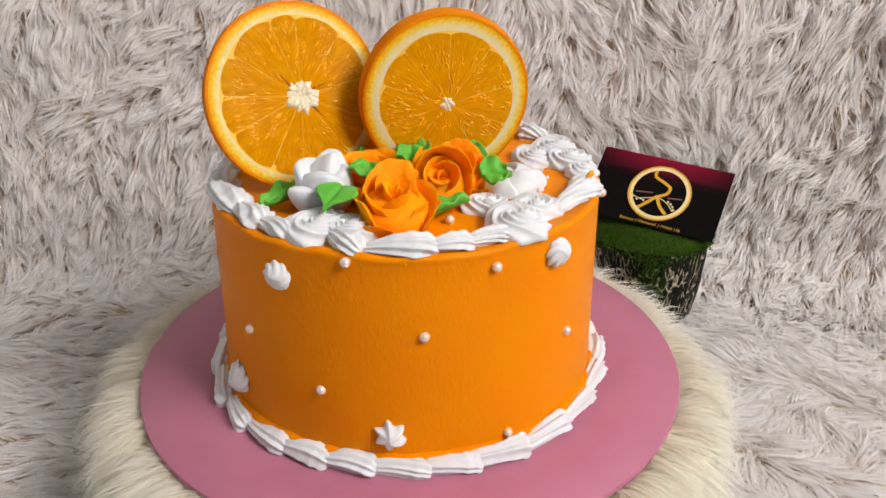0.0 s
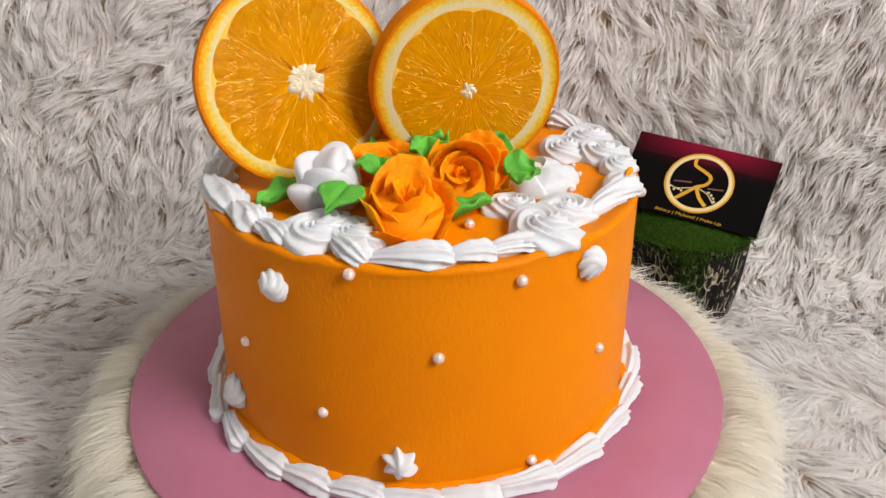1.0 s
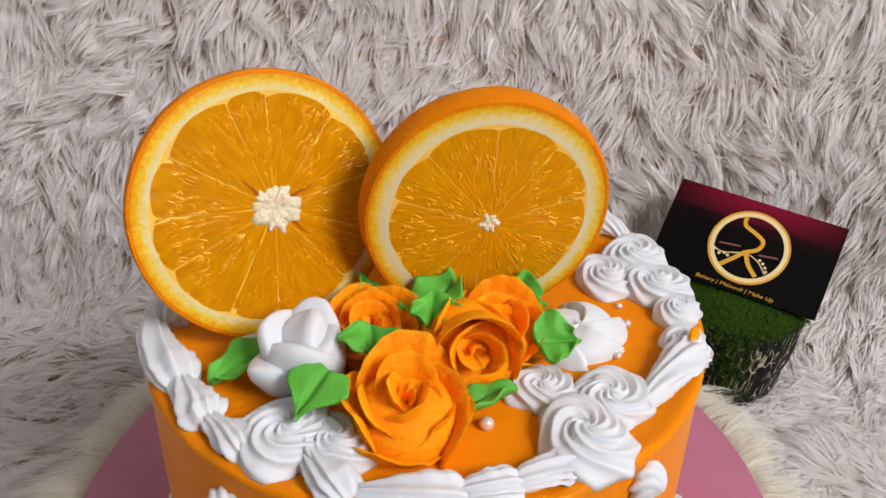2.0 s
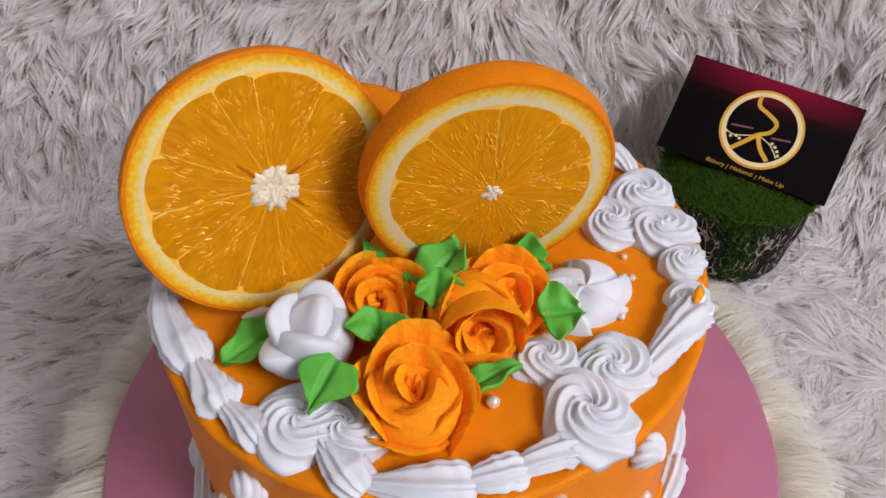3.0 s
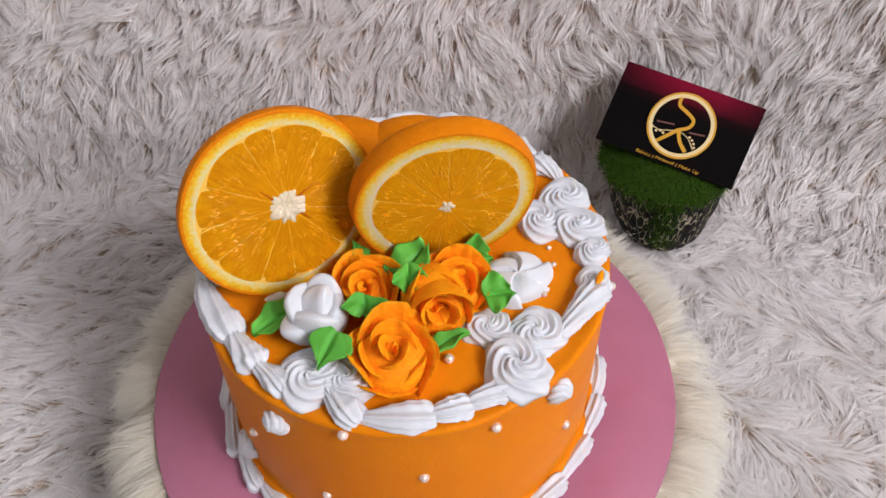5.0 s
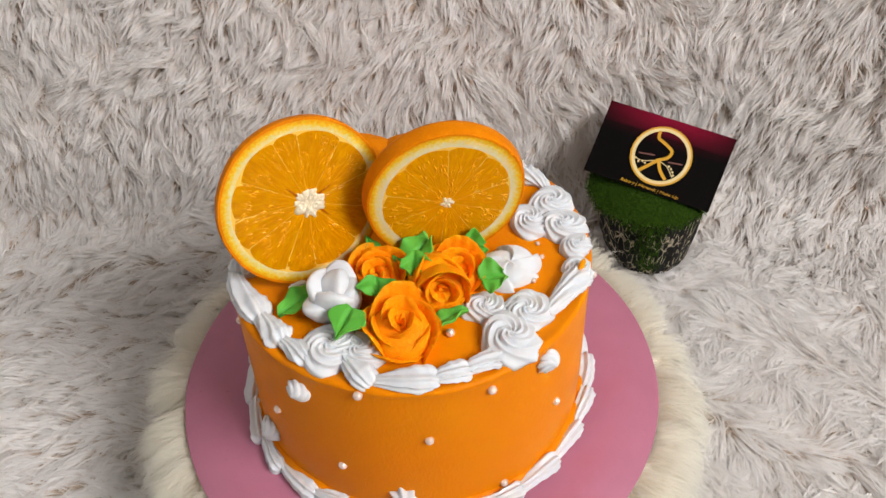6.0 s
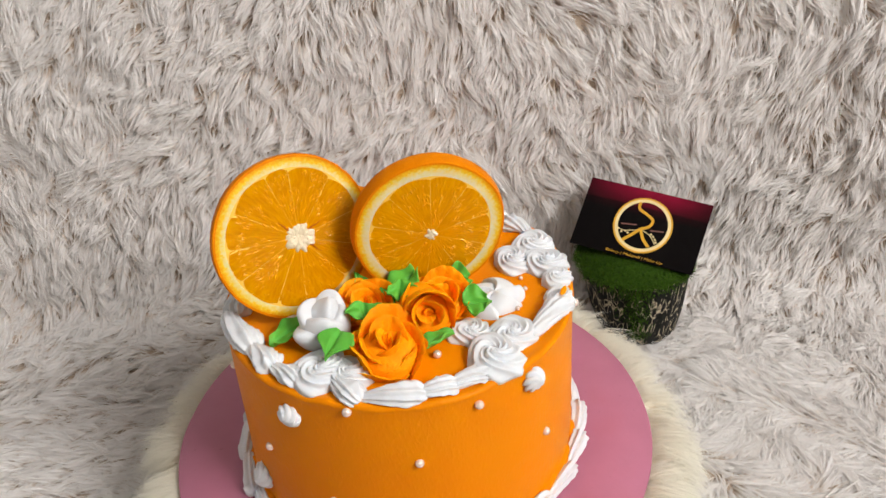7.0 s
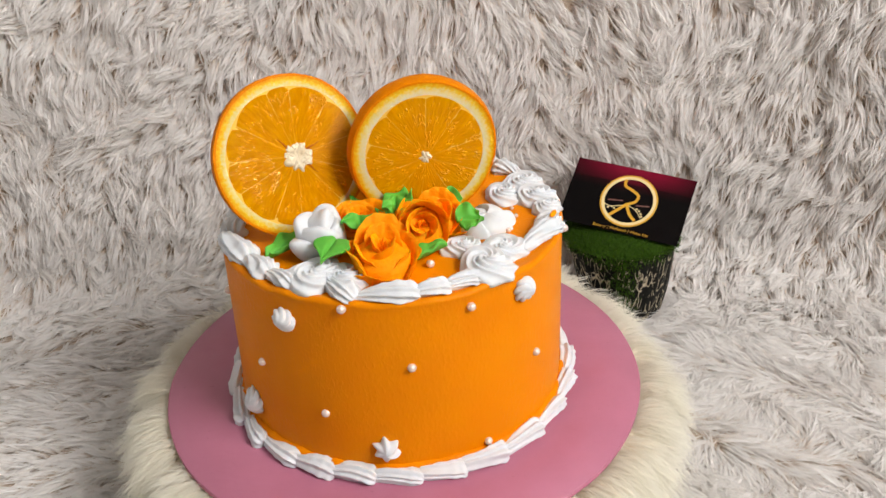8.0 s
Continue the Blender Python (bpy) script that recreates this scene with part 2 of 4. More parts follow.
MOSS_BASE = plain_material("moss_base", (0.010, 0.020, 0.003), (0.02, 0.035, 0.006), 200, 0.9, 0.001)
PAINT = plain_material("wall_paint", (0.34, 0.33, 0.315), (0.39, 0.38, 0.365), 3, 0.8, 0.001)
CEIL = plain_material("ceiling_paint", (0.80, 0.80, 0.79), (0.83, 0.83, 0.82), 3, 0.85, 0.001)
FLOOR = plain_material("floor_tile", (0.42, 0.38, 0.34), (0.50, 0.46, 0.41), 6, 0.4, 0.0005)
FRAME = plain_material("window_paint", (0.76, 0.76, 0.75), (0.8, 0.8, 0.79), 20, 0.4, 0.0002)
GLASS = bpy.data.materials.new("window_glass")
GLASS.use_nodes = True
GLASS.node_tree.nodes["Principled BSDF"].inputs["Transmission Weight"].default_value = 1.0
GLASS.node_tree.nodes["Principled BSDF"].inputs["Roughness"].default_value = 0.0

# ---- building helpers ----


def mesh_of(name, verts, faces, material, smooth=True, sharp=0):
    me = bpy.data.meshes.new(name)
    me.from_pydata([tuple(v) for v in verts], [], faces)
    me.materials.append(material)
    if smooth:
        me.polygons.foreach_set("use_smooth", [True] * len(me.polygons))
    me.update()
    if sharp:
        me.set_sharp_from_angle(angle=radians(sharp))
    return me


def from_bm(name, bm, material, smooth=False):
    bmesh.ops.recalc_face_normals(bm, faces=bm.faces)
    me = bpy.data.meshes.new(name)
    bm.to_mesh(me)
    bm.free()
    me.materials.append(material)
    if smooth:
        me.polygons.foreach_set("use_smooth", [True] * len(me.polygons))
    return me


def part(name, me, parent, m=None, label=""):
    """One mesh object under a thing or a part."""
    ob = new(name, me)
    ob.parent = parent
    if m is not None:
        ob.matrix_basis = m
    if label:
        ob["label"] = label
    return ob


def thing(name, label, category, m=None, group="", kind="", data=None):
    ob = new(name, data)
    if m is not None:
        ob.matrix_basis = m
    return tagged(ob, label, category, group, kind)


def box(name, x0, y0, z0, x1, y1, z1, material, bevel=0.0):
    bm = bmesh.new()
    bmesh.ops.create_cube(bm, size=1.0)
    for v in bm.verts:
        v.co = Vector(((x0 + x1) / 2 + v.co.x * (x1 - x0), (y0 + y1) / 2 + v.co.y * (y1 - y0), (z0 + z1) / 2 + v.co.z * (z1 - z0)))
    if bevel:
        bmesh.ops.bevel(bm, geom=bm.edges[:], offset=bevel, segments=2, affect="EDGES")
    return from_bm(name, bm, material)


def tube(rings, closed_start=True, closed_end=True):
    """Verts and faces from rings of equal length."""
    verts, faces, n = [], [], len(rings[0])
    for ring in rings:
        verts += ring
    for i in range(len(rings) - 1):
        for j in range(n):
            a, b = i * n + j, i * n + (j + 1) % n
            faces.append((a, b, b + n, a + n))
    if closed_start:
        faces.append(tuple(reversed(range(n))))
    if closed_end:
        faces.append(tuple(range((len(rings) - 1) * n, len(rings) * n)))
    return verts, faces


def lathe(profile, seg, wobble=None):
    rings = []
    for k, (r, z) in enumerate(profile):
        ring = []
        for j in range(seg):
            a = 2 * math.pi * j / seg
            p = Vector((r * math.cos(a), r * math.sin(a), z))
            if wobble:
                p = wobble(p, r, z, a)
            ring.append(p)
        rings.append(ring)
    return tube(rings)


def sweep(path, ups, radii, lobes, depth, twist, seg=40, squash=1.0, seed=0, steady=False):
    """A piped rope: a fluted section drawn along a path. radii: one for each point of the path."""
    rings, n = [], len(path)
    for i, p in enumerate(path):
        tan = (path[min(i + 1, n - 1)] - path[max(i - 1, 0)]).normalized()
        if steady and i > n - 8:
            tan = (path[n - 8] - path[n - 10]).normalized()
        side = tan.cross(ups[i]).normalized()
        up = side.cross(tan)
        ring = []
        for j in range(seg):
            a = 2 * math.pi * j / seg
            flute = 1 - abs(math.sin(lobes * (a + twist * i / n + 0.16 * math.sin(2 * a + seed * 1.9) + 0.10 * math.sin(3 * a + seed)) / 2)) ** 1.15
            deep = depth[i] if hasattr(depth, "__len__") else depth
            r = radii[i] * (1 - deep + deep * flute) * (1 + 0.45 * deep)
            r *= 1 + 0.05 * noise.noise(Vector((math.cos(a) * 1.5 + seed * 3.1, math.sin(a) * 1.5, i * 0.25)))
            ring.append(p + side * (r * math.cos(a)) + up * (r * squash * math.sin(a)))
        rings.append(ring)
    return tube(rings)


def fur_mesh(name, root, normal, flow, length, width, rise, material, droop=None, rng=None, spread=0.5, bend=None):
    """Tapered strands of pile, one row of each array for each strand: they leave along rise and lie over along flow."""
    n = len(root)
    flow = flow - normal * (flow * normal).sum(1, keepdims=True)
    flow /= np.linalg.norm(flow, axis=1, keepdims=True) + 1e-9
    side = np.cross(flow, normal)
    roll = rng.uniform(-spread, spread, (n, 1))
    side = side * np.cos(roll) + normal * np.sin(roll)
    bend = rng.normal(0, 0.38, (n, 1)) if bend is None else bend[:, None]
    levels = []
    for t, w in ((0.0, 0.8), (0.38, 1.0), (0.75, 0.75), (1.0, 0.0)):
        up = rise[:, None] * (1.9 * t - 0.95 * t * t)
        ahead = t * (0.55 + 0.45 * t)
        mid = root + normal * (length[:, None] * up) + flow * (length[:, None] * ahead) + side * (length[:, None] * bend * t * t * 0.6)
        if droop is not None:
            mid = mid + droop * (length[:, None] * t * t)
        half = side * (width[:, None] * w * 0.5)
        levels.append((mid, half))
    verts = np.empty((n, 7, 3))
    for k in range(3):
        verts[:, 2 * k] = levels[k][0] - levels[k][1]
        verts[:, 2 * k + 1] = levels[k][0] + levels[k][1]
    verts[:, 6] = levels[3][0]
    base = (np.arange(n) * 7)[:, None]
    quads = (base + np.array([[0, 1, 3, 2, 2, 3, 5, 4]])).reshape(-1)
    tris = (base + np.array([[4, 5, 6]])).reshape(-1)
    loops = np.concatenate([quads, tris]).astype(np.int32)
    counts = np.concatenate([np.full(2 * n, 4), np.full(n, 3)])
    starts = np.concatenate([[0], np.cumsum(counts)[:-1]]).astype(np.int32)
    me = bpy.data.meshes.new(name)
    me.vertices.add(7 * n)
    me.vertices.foreach_set("co", verts.reshape(-1).astype(np.float32))
    me.loops.add(len(loops))
    me.loops.foreach_set("vertex_index", loops)
    me.polygons.add(len(starts))
    me.polygons.foreach_set("loop_start", starts)
    me.update(calc_edges=True)
    me.polygons.foreach_set("use_smooth", np.ones(len(starts), bool))
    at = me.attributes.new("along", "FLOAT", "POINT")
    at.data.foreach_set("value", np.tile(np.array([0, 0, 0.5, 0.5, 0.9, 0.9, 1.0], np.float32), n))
    me.materials.append(material)
    return me


def field(x, y, seed, scale):
    """Smooth random values from a few sine waves, for flow directions."""
    r = np.random.default_rng(seed)
    out = np.zeros_like(x)
    for k in range(7):
        fx, fy, ph = r.normal(0, 1, 3)
        out += np.sin((x * fx + y * fy) * scale + ph * 6)
    return out / 2.6


# ---- room ----
SOUTH, NORTH, TOP = -2.5, 0.262, 3.1
thing("floor", "beige tiled floor of the room", "floor", kind="structure", data=box("floor", WEST - 0.1, SOUTH - 0.1, -0.10, EAST + 0.1, NORTH + 0.1, -0.004, FLOOR))
thing("ceiling", "plain white painted ceiling", "ceiling", kind="structure", data=box("ceiling", WEST - 0.1, SOUTH - 0.1, TOP, EAST + 0.1, NORTH + 0.1, TOP + 0.1, CEIL))
thing("wall_north", "grey painted wall behind the fur throw", "wall", kind="structure", data=box("wall_north", WEST, NORTH, 0, EAST, NORTH + 0.1, TOP, PAINT))
thing("wall_south", "grey painted wall", "wall", kind="structure", data=box("wall_south", WEST, SOUTH - 0.1, 0, EAST, SOUTH, TOP, PAINT))


def window_wall(wall, x0, x1, wy, wz, ww, wh, window, glass_x):
    """A wall with one window: four panels round the opening, a frame in it and a pane."""
    ob = thing(wall, "grey painted wall with a window opening", "wall", kind="structure")
    y0, y1, z0, z1 = wy - ww / 2, wy + ww / 2, wz - wh / 2, wz + wh / 2
    for a0, a1, b0, b1 in ((SOUTH - 0.1, y0, 0, TOP), (y1, NORTH + 0.1, 0, TOP), (y0, y1, 0, z0), (y0, y1, z1, TOP)):
        part("wall_panel", box("wall_panel", x0, a0, b0, x1, a1, b1, PAINT), ob)
    win = thing(window, "white painted window with clear glass", "window", kind="structure")
    g0, g1 = glass_x - 0.02, glass_x + 0.02
    for a0, a1, b0, b1 in ((y0, y0 + 0.04, z0, z1), (y1 - 0.04, y1, z0, z1), (y0 + 0.04, y1 - 0.04, z0, z0 + 0.04), (y0 + 0.04, y1 - 0.04, z1 - 0.04, z1)):
        part("window_frame", box("window_frame", g0, a0, b0, g1, a1, b1, FRAME), win)
    pane = part("pane", box("pane", glass_x - 0.003, y0 + 0.04, z0 + 0.04, glass_x + 0.003, y1 - 0.04, z1 - 0.04, GLASS), win)
    pane.visible_shadow = False


window_wall("wall_east", EAST, EAST + 0.1, WIN_Y, WIN_Z, WIN_W, WIN_H, "window_1", EAST + 0.07)
# west opening is unseen, added only to hold the fill lamp
window_wall("wall_west", WEST - 0.1, WEST, WEST_Y, WEST_Z, WEST_W, WEST_H, "added_fill_window", WEST - 0.07)

# ---- fur throw on floor and wall ----
X0, X1, FRONT, HIGH, COVE = -0.43, 0.48, -0.31, 0.33, 0.05


def wall_y(x):
    """How far back the throw hangs; it comes forward towards both ends and on one half."""
    return 0.208 + 0.015 * np.tanh(x / 0.08) - 0.27 * np.maximum(0, -x - 0.10) ** 2 - 1.1 * np.maximum(0, x - 0.20) ** 2 + 0.002 * np.sin(x * 14)


def sheet(x, s):
    """Place and outward normal on the throw: s < 0 lies on the floor, s > 0 climbs the wall, with a cove between."""
    back = wall_y(x)
    arc = COVE * math.pi / 2
    y = np.where(s < 0, back - COVE + s, np.where(s < arc, back - COVE + COVE * np.sin(s / COVE), back))
    z = np.where(s < 0, 0.0, np.where(s < arc, COVE - COVE * np.cos(s / COVE), COVE + s - arc))
    a = np.clip(s / COVE, 0, math.pi / 2)
    nrm = np.stack([np.zeros_like(x), -np.sin(a), np.cos(a)], -1)
    up = np.stack([np.zeros_like(x), np.cos(a), np.sin(a)], -1)
    return np.stack([x, y, z], -1), nrm, up


throw = thing("fur_throw", "shaggy white faux fur throw draped over floor and wall", "throw")
gx, gs = np.meshgrid(np.linspace(X0, X1, 59), np.concatenate([np.linspace(FRONT, 0, 20)[:-1], np.linspace(0, COVE * math.pi / 2, 9)[:-1], np.linspace(COVE * math.pi / 2, HIGH, 20)]))
sv, sn, _ = sheet(gx.ravel(), gs.ravel())
rows, cols = gx.shape
sheet_faces = [(i * cols + j, i * cols + j + 1, (i + 1) * cols + j + 1, (i + 1) * cols + j) for i in range(rows - 1) for j in range(cols - 1)]
back_mesh = mesh_of("backing", np.concatenate([sv, sv - sn * 0.003]),
                    sheet_faces + [tuple(k + rows * cols for k in reversed(f)) for f in sheet_faces], BACKING)
part("backing", back_mesh, throw, label="beige woven backing of the throw")

rng = np.random.default_rng(5)
STEP, PER = 0.0066, 23
tx, ts = np.meshgrid(np.arange(X0 + 0.01, X1 - 0.01, STEP), np.arange(FRONT + 0.01, HIGH - 0.01, STEP))
tx = tx.ravel() + rng.uniform(-0.6, 0.6, tx.size) * STEP
ts = ts.ravel() + rng.uniform(-0.6, 0.6, ts.size) * STEP
keep = ~((ts < -0.02) & (np.hypot(tx, wall_y(tx) - COVE + ts) < 0.135))
tx, ts = tx[keep], ts[keep]
more_x, more_s = rng.uniform(0.10, X1 - 0.01, 1700), rng.uniform(FRONT + 0.01, 0.03, 1700)
keep = np.hypot(more_x, wall_y(more_x) - COVE + more_s) > 0.135
tx, ts = np.concatenate([tx, more_x[keep]]), np.concatenate([ts, more_s[keep]])
n = tx.size
on_floor = np.clip(-ts / 0.04, 0, 1)
right = np.clip(tx / 0.10 + 0.2, 0, 1)
# combing direction: down the wall and to one side, sideways low on one half, whorls on the other half's floor
angle = 0.30 * field(tx, ts, 11, 22) + 0.30 * field(tx, ts, 12, 85) + rng.normal(0, 0.30, n)
angle += (1 - right) * (0.30 + 0.50 * np.exp(-((tx + 0.15) / 0.11) ** 2) * np.clip(1.2 - ts / 0.2, 0, 1) + 0.35 * on_floor)
angle += right * on_floor * (1.5 * field(tx, ts, 21, 26) + 0.5 * field(tx, ts, 22, 80))
angle += right * (1 - on_floor) * 0.35 * field(tx, ts, 23, 45)
# locks lift and part in places, so that the beige, shade-tinted roots show
part_here = field(tx, ts, 31, 120)
tuft_len = rng.uniform(0.012, 0.021, n) * (1 + 0.3 * right * on_floor)
tuft_rise = np.clip(0.30 + 0.10 * field(tx, ts, 32, 60) + rng.normal(0, 0.10, n), 0.08, 0.6) * (1 - (0.35 + 0.25 * right) * on_floor)
tuft_bend = 0.40 * field(tx, ts, 33, 80) + rng.normal(0, 0.35, n)
fewer = np.clip(1.35 - (0.62 - 0.5 * right * on_floor) * np.clip(part_here + 0.15, 0, 1.5), 0.3, 1.0)


def each(v):
    return np.repeat(v, PER)


hair = rng.uniform(0, 1, n * PER) < each(fewer)
off_side = rng.normal(0, 0.0026, n * PER)
off_long = rng.normal(0, 0.0032, n * PER)
ca, sa_ = np.cos(each(angle)), np.sin(each(angle))
# in the sheet the lock runs along (-sin, -cos); its side is (cos, -sin)
rx_ = each(tx) - sa_ * off_long + ca * off_side
rs_ = each(ts) - ca * off_long - sa_ * off_side
lens = each(tuft_len) * rng.uniform(0.70, 1.12, n * PER)
aim = each(angle) + rng.normal(0, 0.09, n * PER) + 0.55 * off_side / lens
pos, nrm, up = sheet(rx_, rs_)
flow = -up * np.cos(aim)[:, None] - np.array([1.0, 0, 0]) * np.sin(aim)[:, None]
rise = each(tuft_rise) * rng.uniform(0.75, 1.25, n * PER)
thickness = rng.uniform(0.0008, 0.0017, n * PER)
curve = each(tuft_bend) + rng.normal(0, 0.10, n * PER)
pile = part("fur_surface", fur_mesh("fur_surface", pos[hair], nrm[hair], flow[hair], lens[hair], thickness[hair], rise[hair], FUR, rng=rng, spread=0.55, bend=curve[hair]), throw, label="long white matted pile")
pile["kind"] = "stuff"

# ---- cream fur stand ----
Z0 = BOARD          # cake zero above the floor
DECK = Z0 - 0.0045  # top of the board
stand = thing("fur_stand", "low round stand covered in fluffy cream faux fur under the board", "stand", pose(0.002, 0.0, 0))
PAD, PAD_TOP = 0.140, DECK - 0.0065
profile = [(0.001, 0.001), (PAD - 0.004, 0.001), (PAD, 0.006)] + [(PAD - 0.016 * (1 - math.cos(a)), PAD_TOP - 0.016 + 0.016 * math.sin(a)) for a in np.linspace(0, math.pi / 2, 7)] + [(0.06, PAD_TOP), (0.001, PAD_TOP)]
part("pad", mesh_of("pad", *lathe(profile, 72), CREAM_BASE), stand, label="cream padded round base")
rng = np.random.default_rng(8)
m_ = 3000
ta = rng.uniform(0, 2 * math.pi, m_)
tv = rng.uniform(0, 1, m_) ** 0.8
PER2 = 56
ta2 = np.repeat(ta, PER2) + rng.normal(0, 0.017, m_ * PER2)
tv2 = np.clip(np.repeat(tv, PER2) + rng.normal(0, 0.05, m_ * PER2), 0, 1)
# from the top, round the shoulder, down the side
run = tv2 * 0.085
flat = run < 0.012
shoulder = (run >= 0.012) & (run < 0.012 + 0.016 * math.pi / 2)
sh = np.clip((run - 0.012) / 0.016, 0, math.pi / 2)
rad = np.where(flat, PAD - 0.016 - 0.012 + run, np.where(shoulder, PAD - 0.016 + 0.016 * np.sin(sh), PAD))
zz = np.where(flat, PAD_TOP, np.where(shoulder, PAD_TOP - 0.016 + 0.016 * np.cos(sh), PAD_TOP - 0.016 - (run - 0.012 - 0.016 * math.pi / 2)))
zz = np.maximum(zz, 0.004)
out = np.stack([np.cos(ta2), np.sin(ta2), 0 * ta2], -1)
nrm2 = out * np.sin(sh)[:, None] + np.array([0, 0, 1.0]) * np.cos(sh)[:, None]
down = out * np.cos(sh)[:, None] - np.array([0, 0, 1.0]) * np.sin(sh)[:, None]
tang = np.stack([-np.sin(ta2), np.cos(ta2), 0 * ta2], -1)
sway = np.repeat(0.35 * field(np.cos(ta) * 0.15, np.sin(ta) * 0.15, 41, 60) + rng.normal(0, 0.14, m_), PER2)[:, None]
gather = (np.repeat(ta, PER2) - ta2)[:, None] * 2.0
flow2 = down + tang * sway + tang * gather + tang * rng.normal(0, 0.07, (m_ * PER2, 1))
lens2 = np.repeat(rng.uniform(0.020, 0.031, m_), PER2) * rng.uniform(0.65, 1.08, m_ * PER2)
rise2 = np.repeat(rng.uniform(0.22, 0.46, m_), PER2) * rng.uniform(0.8, 1.2, m_ * PER2)
rise2 = np.where(flat, rise2 * 0.12, rise2)
drop2 = np.tile(np.array([0, 0, -0.25]), (m_ * PER2, 1))
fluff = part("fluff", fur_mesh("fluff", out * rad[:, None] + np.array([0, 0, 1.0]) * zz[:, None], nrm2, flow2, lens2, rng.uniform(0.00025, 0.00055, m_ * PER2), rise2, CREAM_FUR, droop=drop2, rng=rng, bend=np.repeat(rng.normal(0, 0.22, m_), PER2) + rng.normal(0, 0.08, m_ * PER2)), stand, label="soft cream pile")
fluff["kind"] = "stuff"

# ---- cake board ----
board = thing("cake_board", "round pink wrapped cake board under the cake", "cake board", pose(0.0012, 0.0, DECK))
RB, TB = 0.1291, 0.0042


def board_wobble(p, r, z, a):
    dent = 0.0006 * noise.noise(Vector((math.cos(a) * 4, math.sin(a) * 4, 0.3)))
    k = 1 + (dent / r if r > 0.12 else 0)
    return Vector((p.x * k, p.y * k, p.z + 0.00015 * noise.noise(Vector((p.x * 30, p.y * 30, 2)))))


part("board_top", mesh_of("board_top", *lathe([(0.001, -0.0012), (RB, -0.0012), (RB + 0.0001, -0.0007), (RB - 0.0005, 0.0), (0.1, 0.0), (0.05, 0.0), (0.001, 0.0)], 160, board_wobble), PINK), board, label="pink satin paper top")
part("board_edge", mesh_of("board_edge", *lathe([(0.001, -TB), (RB - 0.0012, -TB), (RB - 0.0003, -TB + 0.0006), (RB - 0.0003, -0.0014), (0.001, -0.0014)], 160, board_wobble), EDGE), board, label="folded pink board edge")

# ---- cake ----
H = 0.0892  # top of the cake over the cake zero
R = 0.0857
cake = thing("cake", "round cake in smooth orange frosting with white piped borders", "cake", pose(0, 0, Z0))


def cake_wobble(p, r, z, a):
    q = Vector((math.cos(a) * 2.2, math.sin(a) * 2.2, z * 22))
    k = 1 + (0.00035 * noise.noise(q) / max(r, 0.01) if r > 0.02 else 0)
    lift = 0.0
    if r > 0.02 and z > H - 0.002:
        lift = 0.0005 * noise.noise(Vector((p.x * 70, p.y * 70, 5))) + (0.0010 * noise.noise(Vector((math.cos(a) * 9, math.sin(a) * 9, 1.7))) if r > 0.08 else 0)
    return Vector((p.x * k, p.y * k, z + lift))


prof = [(0.001, -0.0045), (0.0868, -0.0045)]
prof += [(0.0868 - 0.0011 * k / 22, -0.0045 + (H - 0.0035 + 0.0045) * k / 22) for k in range(1, 23)]
prof += [(R + 0.0001, H - 0.0024), (R + 0.0004, H - 0.0013), (R + 0.0003, H - 0.0003), (R - 0.0005, H + 0.0006), (R - 0.0018, H + 0.0008), (R - 0.0036, H + 0.0002), (R - 0.0058, H - 0.0002)]
prof += [(0.072, H - 0.0002), (0.060, H), (0.045, H), (0.030, H), (0.015, H), (0.001, H)]
part("frosting", mesh_of("frosting", *lathe(prof, 176, cake_wobble), FROST), cake, label="smooth glossy orange frosting")


def foot_wobble(p, r, z, a):
    k = 1 + (0.0011 * noise.noise(Vector((math.cos(a) * 11, math.sin(a) * 11, z * 300))) / r if r > 0.08 else 0)
    return Vector((p.x * k, p.y * k, z + (0.0012 * noise.noise(Vector((math.cos(a) * 14, math.sin(a) * 14, 4))) if z > 0.0015 else 0)))


part("frosting_foot", mesh_of("frosting_foot", *lathe([(0.084, -0.0046), (0.0897, -0.0046), (0.0899, -0.001), (0.0892, 0.0008), (0.0878, 0.0020), (0.084, 0.0020)], 200, foot_wobble), FROST), cake, label="rough foot of orange frosting")


def at_angle(deg, r, z):
    """Cake polar place: degrees from the front towards the right."""
    a = radians(deg)
    return Vector((r * math.sin(a), -r * math.cos(a), z))


